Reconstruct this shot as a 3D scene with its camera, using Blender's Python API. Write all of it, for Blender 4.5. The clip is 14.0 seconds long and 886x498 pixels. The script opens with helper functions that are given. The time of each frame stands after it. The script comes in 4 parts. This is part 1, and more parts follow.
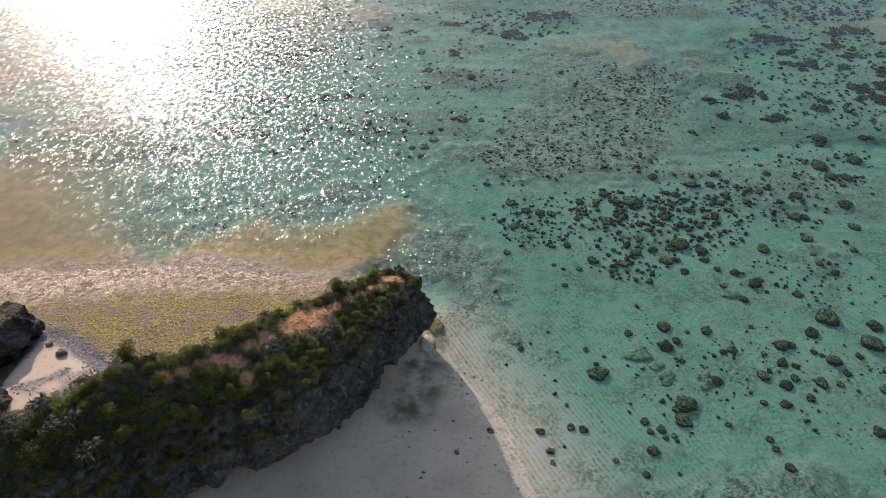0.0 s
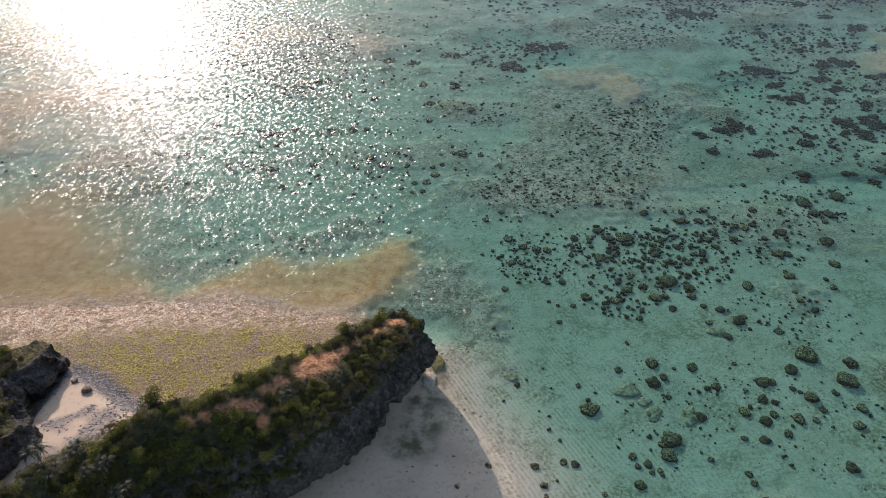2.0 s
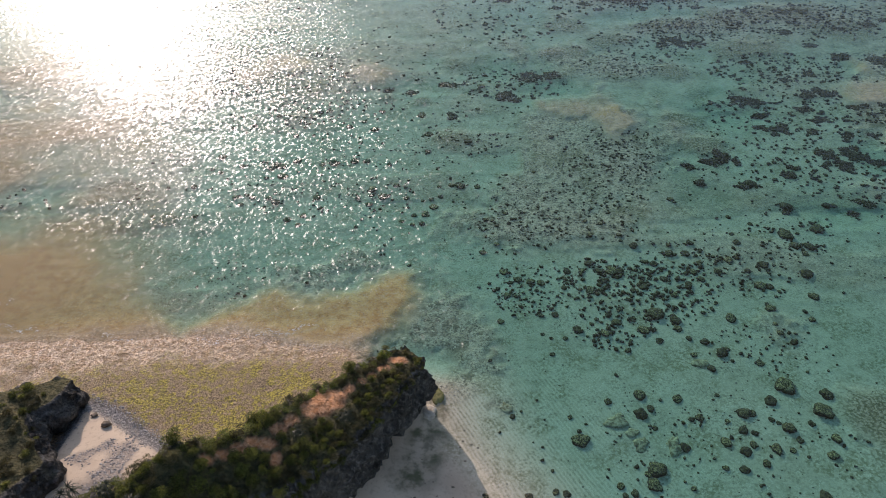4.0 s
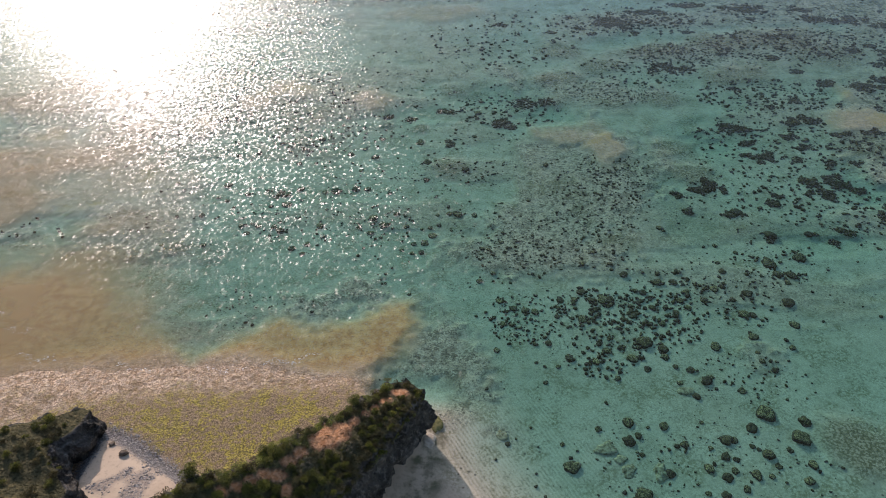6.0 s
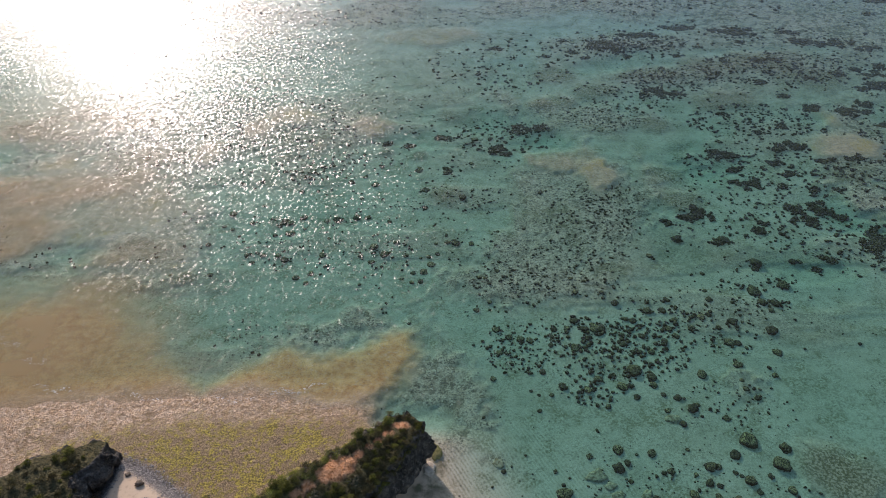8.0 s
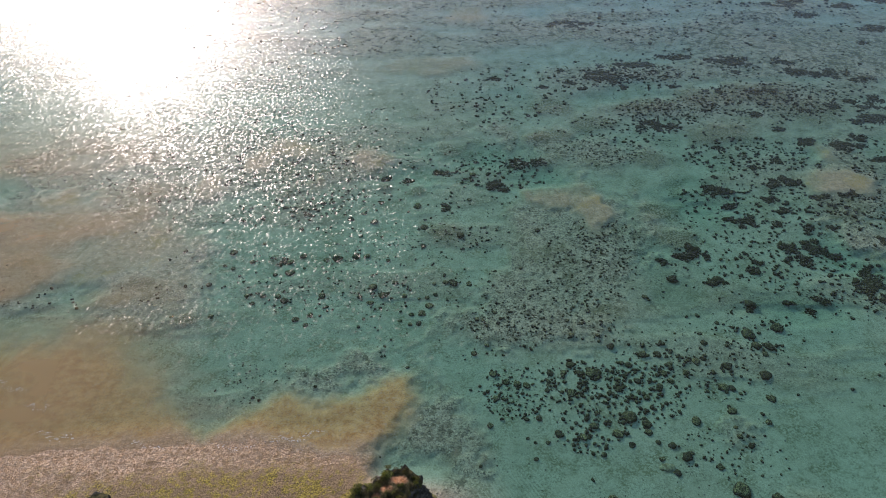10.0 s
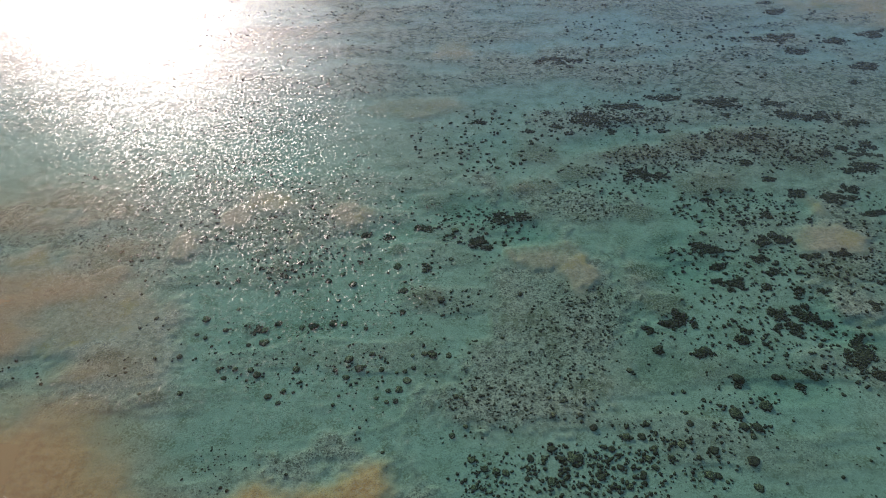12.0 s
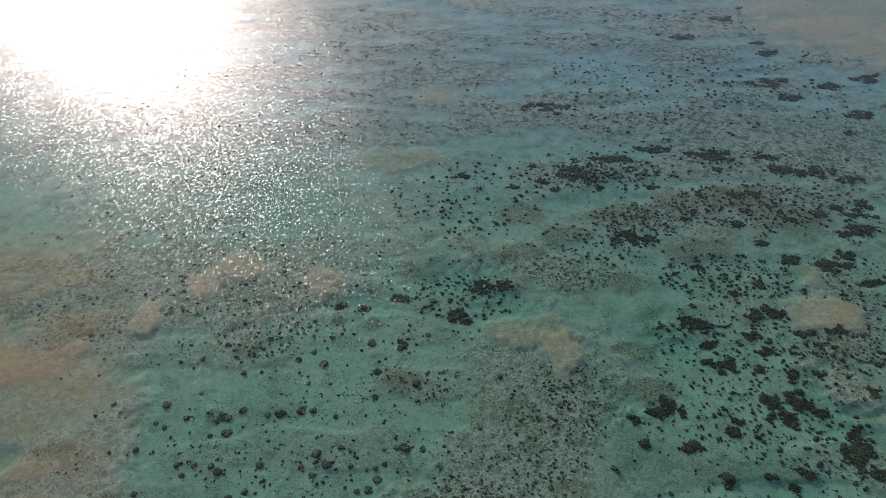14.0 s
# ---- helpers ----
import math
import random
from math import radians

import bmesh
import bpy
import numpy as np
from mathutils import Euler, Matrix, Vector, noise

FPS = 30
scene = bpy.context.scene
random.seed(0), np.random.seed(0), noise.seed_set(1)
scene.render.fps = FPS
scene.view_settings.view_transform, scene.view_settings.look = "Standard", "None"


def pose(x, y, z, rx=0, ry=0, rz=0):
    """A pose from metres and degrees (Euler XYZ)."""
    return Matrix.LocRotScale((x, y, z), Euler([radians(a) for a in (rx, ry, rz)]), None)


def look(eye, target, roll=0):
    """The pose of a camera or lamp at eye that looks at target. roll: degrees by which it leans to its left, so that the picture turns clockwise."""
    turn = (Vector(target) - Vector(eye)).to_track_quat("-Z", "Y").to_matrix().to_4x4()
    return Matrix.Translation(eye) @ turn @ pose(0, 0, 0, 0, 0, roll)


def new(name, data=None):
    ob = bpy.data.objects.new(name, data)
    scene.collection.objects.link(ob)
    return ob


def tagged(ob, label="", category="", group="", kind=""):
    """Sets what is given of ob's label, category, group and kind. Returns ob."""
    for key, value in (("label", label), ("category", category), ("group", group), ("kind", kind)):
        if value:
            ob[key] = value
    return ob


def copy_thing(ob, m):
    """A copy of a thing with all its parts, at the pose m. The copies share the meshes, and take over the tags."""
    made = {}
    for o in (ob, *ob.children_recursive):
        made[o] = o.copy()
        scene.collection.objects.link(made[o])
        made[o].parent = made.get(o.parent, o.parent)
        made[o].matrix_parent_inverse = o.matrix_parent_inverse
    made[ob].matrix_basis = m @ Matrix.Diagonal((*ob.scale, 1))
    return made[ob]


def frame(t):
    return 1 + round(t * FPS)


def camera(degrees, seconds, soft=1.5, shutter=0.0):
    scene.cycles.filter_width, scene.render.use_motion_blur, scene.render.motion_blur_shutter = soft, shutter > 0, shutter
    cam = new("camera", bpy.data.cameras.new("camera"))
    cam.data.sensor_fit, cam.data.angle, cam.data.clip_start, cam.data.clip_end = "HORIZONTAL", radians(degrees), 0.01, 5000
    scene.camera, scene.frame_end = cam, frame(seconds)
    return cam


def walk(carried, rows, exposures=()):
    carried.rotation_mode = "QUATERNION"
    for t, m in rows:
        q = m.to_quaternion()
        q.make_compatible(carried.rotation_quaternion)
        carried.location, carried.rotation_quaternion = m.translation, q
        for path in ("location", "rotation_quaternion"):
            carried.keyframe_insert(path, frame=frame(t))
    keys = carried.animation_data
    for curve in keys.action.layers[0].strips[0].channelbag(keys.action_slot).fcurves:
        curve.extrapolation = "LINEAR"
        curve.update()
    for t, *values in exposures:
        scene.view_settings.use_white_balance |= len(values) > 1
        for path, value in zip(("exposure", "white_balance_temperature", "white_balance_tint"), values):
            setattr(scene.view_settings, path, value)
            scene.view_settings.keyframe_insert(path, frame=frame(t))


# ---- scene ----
# the flight: seconds, place, yaw to the left, pitch, roll
PATH = [
    (0, 0.00, 0.00, 60.00, 0.00, -40.89, -1.47),
    (0.5, 0.01, -0.14, 61.85, 0.02, -40.88, -1.47),
    (1, 0.03, -0.24, 63.54, 0.06, -40.81, -1.46),
    (1.5, 0.09, -0.44, 65.39, 0.10, -40.80, -1.51),
    (2, 0.06, -0.63, 67.10, 0.07, -40.75, -1.48),
    (2.5, 0.14, -0.83, 68.83, 0.07, -40.69, -1.52),
    (3, 0.04, -0.98, 70.63, -0.06, -40.66, -1.48),
    (5.5, -0.21, -1.91, 79.21, -0.53, -40.43, -1.30),
    (6, -0.23, -2.11, 81.02, -0.60, -40.43, -1.27),
    (6.5, -0.28, -2.38, 82.76, -0.68, -40.37, -1.29),
    (7, -0.22, -2.58, 84.63, -0.71, -40.40, -1.36),
    (9.5, -0.09, -0.93, 93.44, -0.95, -40.18, -1.36),
    (10, 0.40, 1.00, 94.97, -0.87, -40.02, -1.38),
    (10.5, 1.26, 3.28, 96.89, -0.84, -39.95, -1.44),
    (11, 2.20, 6.19, 98.70, -0.96, -39.91, -1.40),
    (11.5, 3.29, 9.53, 100.51, -1.11, -39.91, -1.35),
    (12, 4.42, 13.11, 102.38, -1.27, -39.91, -1.25),
    (12.5, 5.52, 16.79, 104.12, -1.43, -39.82, -1.15),
    (13, 6.73, 20.44, 105.84, -1.55, -39.67, -1.08),
    (13.5, 7.84, 24.42, 107.60, -1.72, -39.56, -0.97),
    (14, 8.96, 28.44, 108.91, -1.83, -39.39, -0.71),
]
cam = camera(65.35, 14.0, soft=0.9)
walk(cam, [(t, pose(x, y, z, 90 + p, 0, w) @ pose(0, 0, 0, 0, 0, r)) for t, x, y, z, w, p, r in PATH],
     [(0, 0.25, 6540, 21), (3, 0.20, 6540, 21), (7, 0.12, 6540, 21), (14, -0.05, 6540, 21)])

# ---- daylight: a low sun over the water, clear hazy sky ----
SUN_AZ, SUN_EL = radians(24.2), radians(18.5)      # to the left of +y, above the horizon
world = bpy.data.worlds.new("sky")
scene.world = world
world.use_nodes = True
wn = world.node_tree.nodes
sky = wn.new("ShaderNodeTexSky")
sky.sky_type, sky.sun_disc = "NISHITA", False
sky.sun_elevation, sky.sun_rotation = SUN_EL, -SUN_AZ
sky.dust_density, sky.air_density, sky.ozone_density = 1.0, 1.2, 1.4
wn["Background"].inputs["Strength"].default_value = 0.178
world.node_tree.links.new(sky.outputs["Color"], wn["Background"].inputs["Color"])
sun = new("sun", bpy.data.lights.new("sun", "SUN"))
sun.data.energy, sun.data.angle, sun.data.color = 3.6, radians(0.6), (1.0, 0.897, 0.80)
sun.matrix_world = look((-math.sin(SUN_AZ) * math.cos(SUN_EL) * 500, math.cos(SUN_AZ) * math.cos(SUN_EL) * 500, math.sin(SUN_EL) * 500), (0, 0, 0))


# ---- small numeric helpers ----
def cell(ix, iy, seed):
    h = (ix.astype(np.int64) * 374761393 + iy.astype(np.int64) * 668265263 + seed * 974711) & 0x7FFFFFFF
    h = ((h ^ (h >> 13)) * 1274126177) & 0x7FFFFFFF
    return ((h ^ (h >> 16)) & 0xFFFF) / 65535.0


def vnoise(x, y, seed=0):
    ix, iy = np.floor(x), np.floor(y)
    u, v = x - ix, y - iy
    u, v = u * u * (3 - 2 * u), v * v * (3 - 2 * v)
    a = cell(ix, iy, seed) * (1 - u) + cell(ix + 1, iy, seed) * u
    b = cell(ix, iy + 1, seed) * (1 - u) + cell(ix + 1, iy + 1, seed) * u
    return a * (1 - v) + b * v


def fbm(x, y, size, octaves=4, seed=0):
    """Smooth noise between about 0 and 1; size: metres of the largest lumps."""
    total, gain, norm = 0, 1.0, 0
    for k in range(octaves):
        total = total + gain * vnoise(x / size * 2**k + 17.3 * k, y / size * 2**k - 9.1 * k, seed + k)
        norm, gain = norm + gain, gain * 0.5
    return total / norm


def step(a, b, v):
    t = np.clip((v - a) / (b - a), 0, 1)
    return t * t * (3 - 2 * t)


def inside(x, y, poly):
    """Signed distance to a closed outline, positive inside."""
    best, odd = np.full(np.shape(x), 1e9), np.zeros(np.shape(x), bool)
    for (ax, ay), (bx, by) in zip(poly, poly[1:] + poly[:1]):
        dx, dy = bx - ax, by - ay
        t = np.clip(((x - ax) * dx + (y - ay) * dy) / (dx * dx + dy * dy), 0, 1)
        best = np.minimum(best, np.hypot(x - ax - t * dx, y - ay - t * dy))
        if ay != by:
            odd ^= ((ay > y) != (by > y)) & (x < ax + (y - ay) * dx / dy)
    return np.where(odd, best, -best)


def patches(x, y, rows, wobble=0.35, seed=5):
    """How far inside the nearest of some ragged ovals (x, y, rx, ry): 1 at the middle, 0 at the rim."""
    n = fbm(x, y, 6, 4, seed) - 0.5
    n2 = fbm(x, y, 1.6, 3, seed + 9) - 0.5
    total = np.full(np.shape(x), -9.0)
    for cx, cy, rx, ry in rows:
        total = np.maximum(total, 1 - np.hypot((x - cx) / rx, (y - cy) / ry) + wobble * 2 * n + wobble * n2)
    return total


# ---- the plan of the coast (metres; z = 0 is the sea's surface) ----
SHELF = [(-110, 40), (-110, 90), (-86, 93), (-74, 90), (-61, 91), (-51, 80), (-43, 71), (-38.4, 68.5), (-31.8, 72.9), (-26, 76.6), (-20, 74),
         (-13, 77), (-5.6, 80), (-4.2, 76), (-8.1, 68.4), (-10.6, 65.7), (-11, 60), (-8, 52), (-30, 30), (-110, 20)]
ALGAE = [(-60, 58.5), (-54, 58.5), (-44, 60), (-32, 61), (-22, 61.5), (-14, 61), (-12, 55), (-20, 45), (-26, 46), (-34.4, 48.4), (-41, 53), (-46.5, 56), (-52, 54)]
COVE = [(-46.5, 54.5), (-43, 52.8), (-40.5, 51), (-35.3, 47.7), (-30, 44), (-31, 38), (-38, 31), (-50, 29), (-47, 42), (-47, 50)]
RUBBLE_NEAR = [(-30, 84), (-16, 87), (-4, 87), (3, 80), (5, 70), (8, 60), (4, 57), (-1, 62), (-5, 66), (-2, 76), (-5, 81), (-14, 78.5), (-22, 77)]
RUBBLE_MID = [(17, 122), (20, 131), (30, 138), (44, 134), (49, 122), (47, 110), (42, 104), (33, 92), (22, 86), (8, 86), (2, 92), (6, 100), (14, 110)]
RUBBLE_WEST = [(-95, 125), (-70, 128), (-50, 136), (-30, 134), (-22, 140), (-10, 150), (-20, 165), (-60, 170), (-110, 160)]
RUBBLE_EAST = [(96, 149), (105, 157), (114, 140), (97, 109), (89, 112), (86, 121), (87, 129)]
RUBBLE_RIDGE = [(56, 228), (92, 230), (162, 228), (137, 183), (125, 184), (104, 209), (79, 212), (53, 214)]
RUBBLE_NORTH = [(14, 171), (24, 162), (44, 160), (55, 154), (54, 146), (44, 142), (28, 145), (22, 155)]
RUBBLE_SPOTS = [(27, 34, 9, 3.2), (19, 33.5, 4, 2.5), (48.5, 67, 4, 3), (7.5, 54, 2, 1.5)]
WEST_FLAT = [(-54, 96), (-47, 104), (-50, 116), (-56, 128), (-70, 131), (-130, 140), (-130, 96), (-84, 101), (-74, 109), (-70, 102), (-64, 97)]
TAN = [(30, 133, 10, 5), (37, 127, 4, 8), (26, 134, 6, 3), (98, 135, 9, 6), (100, 148, 2.6, 7), (14, 246, 8, 8), (190, 300, 45, 45), (-54, 140, 4.3, 5.7), (-66, 132, 2.6, 2.3),
       (-44, 151, 4.1, 5.6), (-28, 140, 2.8, 3.2), (-36, 157, 6.5, 6), (-90, 154, 6, 4), (-87, 141, 3, 3), (-15, 151, 6.3, 5), (0, 205, 16, 6), (-70, 118, 14, 9), (-85, 130, 9, 14)]
TURF = [(-3, 137, 2.7, 2.7), (-11, 139, 2.1, 2.2), (-34, 114, 1.7, 2.4), (-48, 96, 3, 1.9), (3, 121, 4.6, 4.1), (52.5, 126, 4.6, 4.2), (53, 116, 4.6, 4), (6, 155, 6, 5), (-29, 132, 2.9, 3),
        (57, 50, 7, 5), (30, 160, 7, 4), (56, 147, 6, 4), (-61, 106, 4, 2.4), (92, 180, 24, 9), (108, 170, 15, 8), (76, 158, 10, 6), (60, 176, 12, 6), (45, 166, 9, 4), (34, 176, 7, 5)]


DEEP = [(18, 152, 15, 6), (26, 142, 7, 5), (62, 130, 11, 8), (45, 111, 6, 9), (-6, 143, 10, 4), (68, 95, 12, 5), (50, 98, 8, 5)]      # greener channels
LEE = [(-78, 136, 26, 26), (-62, 112, 26, 14), (-100, 172, 26, 30)]      # smoother water


def beach_edge(y):
    return -1.8 + (58.5 - y) * 0.45 + 0.6 * np.sin(y * 0.35)


def plan(x, y):
    """Height of the ground and what covers it."""
    n1, n2, n3 = fbm(x, y, 30, 4, 1) - 0.5, fbm(x, y, 7, 4, 2) - 0.5, fbm(x, y, 1.5, 3, 3) - 0.5
    rub = np.maximum(np.maximum(inside(x, y, RUBBLE_NEAR), inside(x, y, RUBBLE_MID)), np.maximum(inside(x, y, RUBBLE_WEST), inside(x, y, RUBBLE_EAST)))
    rub = np.maximum(rub, np.maximum(inside(x, y, RUBBLE_RIDGE), inside(x, y, RUBBLE_NORTH)))
    rub = np.maximum(rub, 6 * np.clip(patches(x, y, RUBBLE_SPOTS, 0.5, 33), -2, 1) - 1)
    far = step(150, 240, y + 0.2 * x)
    rubble = step(-3, 4, rub + 15 * n2 + 6 * n1 + 7 * n3)
    streak = fbm(x * 0.35 + y * 0.1, y * 1.2, 9, 4, 41)
    rubble = np.maximum(rubble, far * step(0.34, 0.54, streak))
    rubble = np.maximum(rubble, 0.6 * step(0.49, 0.63, streak) * step(60, 80, y))
    tan = 0.9 * step(-0.12, 0.35, patches(x, y, TAN, 0.6))
    turf = step(-0.2, 0.6, patches(x, y, TURF, 0.65, 12))
    z = -1.05 + 0.5 * n1 + 0.16 * n2 + 0.05 * n3
    z = z + 0.30 * rubble * (1 + 0.6 * n3) + 0.45 * tan + 0.30 * turf
    z = z - 0.5 * step(0.1, 0.3, n1) * (1 - rubble)
    z = z - 0.45 * step(-0.4, 0.8, patches(x, y, DEEP, 0.5, 27)) * (1 - tan) * (1 - 0.6 * rubble)
    west = step(-5, 5, inside(x, y, WEST_FLAT) + 12 * n2 + 4 * n3)
    z = z * (1 - west) + (-0.42 + 0.25 * n2 + 0.12 * n3) * west
    # beach by the headland
    d = beach_edge(y) - x + 1.2 * n2
    bz = np.where(d > 0, 0.075 * d, 0.085 * d) - 0.05
    bz = np.clip(bz, -3, 2.4)
    near_beach = step(64, 56, y)
    z = np.where(near_beach > 0, np.maximum(z, bz * near_beach + (1 - near_beach) * -1.2), z)
    # rock shelf
    s = inside(x, y, SHELF) + (3 + 6 * step(-45, -60, x)) * n2 + 1.6 * n3
    sh = np.clip((65.5 + 1.5 * step(-16, -34, x) - y + 4 * n2 + 5 * n1 - 2 * step(-56, -70, x)) * 0.070, -0.36, 1.25) + 0.10 * n2 + 0.10 * n3
    shelf = step(-3.0 - 4.5 * step(-34, -60, x), 2.0 + 3.5 * step(-34, -60, x), s)
    z = z * (1 - shelf) + sh * shelf
    brown = shelf * step(0.08, -0.22, sh)
    flat = shelf * step(-0.24, 0.04, sh)
    algae = flat * step(-4.5, 2.0, inside(x, y, ALGAE) + 7 * n2 + 4 * n3 + 1.0)
    c = inside(x, y, COVE) + 1.2 * n2
    cove = step(-0.8, 1.0, c)
    cz = np.clip(1.1 + (56 - y) * 0.22, 0.5, 4.2) + 0.15 * n2
    z = z * (1 - cove) + cz * cove
    stain = step(-0.3, 0.5, patches(x, y, [(-2.4, 48.6, 2.6, 4.2), (-4.2, 44.0, 2.6, 3.2), (-0.8, 53.0, 1.6, 2.6)], 0.5, 91))
    gravel = step(-2.6, -0.6, c) * step(1.4, 0.0, c) * step(60, 57, y) * step(-49, -47, x) * step(-12, -20, x)
    gravel = np.maximum(gravel, 0.6 * cove * step(0.56, 0.66, fbm(x, y, 5, 3, 71)))
    return dict(z=z, rubble=np.maximum(rubble, 0.75 * west) * (1 - shelf) * (1 - tan), tan=np.maximum(tan, 0.55 * west * step(0.40, 0.62, fbm(x, y * 1.5, 9, 4, 55))) * (1 - shelf), turf=turf * (1 - shelf), brown=brown, flat=flat * (1 - cove), algae=algae * (1 - cove),
                gravel=gravel, stain=stain, dense=step(140, 195, y + 0.25 * x), ripple=step(30, 6, x - beach_edge(y)) * step(66, 54, y) * step(0.15, -0.1, z), dry=np.maximum(step(0.0, 0.35, z) * (1 - flat), cove))


def axis(knots):
    """Grid lines: (from, to, spacing at from, spacing at to) rows joined."""
    out = [knots[0][0]]
    for a, b, s0, s1 in knots:
        while out[-1] < b - 1e-6:
            f = (out[-1] - a) / (b - a)
            out.append(min(b, out[-1] + s0 + (s1 - s0) * f))
    return np.array(out)


def sheet(name, xs, ys, height):
    gx, gy = np.meshgrid(xs, ys)
    gz = height(gx, gy)
    nx, ny = len(xs), len(ys)
    i = np.arange(nx * ny).reshape(ny, nx)
    faces = np.stack([i[:-1, :-1], i[:-1, 1:], i[1:, 1:], i[1:, :-1]], -1).reshape(-1, 4)
    me = bpy.data.meshes.new(name)
    me.vertices.add(nx * ny)
    me.vertices.foreach_set("co", np.stack([gx, gy, gz], -1).astype(np.float32).ravel())
    me.loops.add(faces.size)
    me.loops.foreach_set("vertex_index", faces.astype(np.int32).ravel())
    me.polygons.add(len(faces))
    me.polygons.foreach_set("loop_start", np.arange(0, faces.size, 4, dtype=np.int32))
    me.update(calc_edges=True)
    me.polygons.foreach_set("use_smooth", np.ones(len(faces), bool))
    return me, gx, gy


def attribute(me, name, values):
    me.attributes.new(name, "FLOAT", "POINT").data.foreach_set("value", np.asarray(values, np.float32).ravel())


# ---- materials ----
class Nodes:
    """Short hand for a material's node tree."""

    def __init__(self, name):
        self.mat = bpy.data.materials.new(name)
        self.mat.use_nodes = True
        self.tree = self.mat.node_tree
        self.bsdf = self.tree.nodes["Principled BSDF"]
        self.out = self.tree.nodes["Material Output"]
        self.place = self.add("ShaderNodeTexCoord").outputs["Object"]
        self.world = self.add("ShaderNodeNewGeometry").outputs["Position"]

    def add(self, kind, **settings):
        node = self.tree.nodes.new(kind)
        for key, value in settings.items():
            setattr(node, key, value)
        return node

    def link(self, a, b):
        self.tree.links.new(a, b)

    def put(self, socket, value):
        if hasattr(value, "is_output"):
            self.link(value, socket)
        else:
            socket.default_value = value

    def noise(self, size, detail=4, at=None, rough=0.55):
        node = self.add("ShaderNodeTexNoise")
        self.link(at or self.world, node.inputs["Vector"])
        node.inputs["Scale"].default_value, node.inputs["Detail"].default_value, node.inputs["Roughness"].default_value = 1 / size, detail, rough
        return node.outputs["Fac"]

    def cells(self, size, at=None, feature="F1", out="Distance"):
        node = self.add("ShaderNodeTexVoronoi", feature=feature)
        self.link(at or self.world, node.inputs["Vector"])
        node.inputs["Scale"].default_value = 1 / size
        return node.outputs[out]

    def attr(self, name):
        return self.add("ShaderNodeAttribute", attribute_name=name).outputs["Fac"]

    def span(self, value, a, b, lo=0.0, hi=1.0):
        node = self.add("ShaderNodeMapRange", interpolation_type="SMOOTHSTEP")
        self.link(value, node.inputs["Value"])
        for key, v in (("From Min", a), ("From Max", b), ("To Min", lo), ("To Max", hi)):
            node.inputs[key].default_value = v
        return node.outputs["Result"]

    def math(self, op, a, b=0.0):
        node = self.add("ShaderNodeMath", operation=op)
        self.put(node.inputs[0], a), self.put(node.inputs[1], b)
        if op == "MULTIPLY_ADD":
            node.inputs[2].default_value = 0.02
        return node.outputs[0]

    def mix(self, fac, a, b):
        node = self.add("ShaderNodeMix", data_type="RGBA")
        self.put(node.inputs["Factor"], fac)
        for socket, v in ((node.inputs[6], a), (node.inputs[7], b)):
            self.put(socket, v if hasattr(v, "is_output") else (*v, 1))
        return node.outputs[2]

    def bump(self, height, depth, strength=1.0, after=None):
        node = self.add("ShaderNodeBump")
        self.link(height, node.inputs["Height"])
        node.inputs["Distance"].default_value, node.inputs["Strength"].default_value = depth, strength
        if after:
            self.link(after, node.inputs["Normal"])
        return node.outputs["Normal"]

    def done(self, colour, rough=0.85, normal=None, gloss=0.35):
        self.put(self.bsdf.inputs["Base Color"], colour if hasattr(colour, "is_output") else (*colour, 1))
        self.put(self.bsdf.inputs["Roughness"], rough)
        self.bsdf.inputs["Specular IOR Level"].default_value = gloss
        if normal:
            self.link(normal, self.bsdf.inputs["Normal"])
        return self.mat


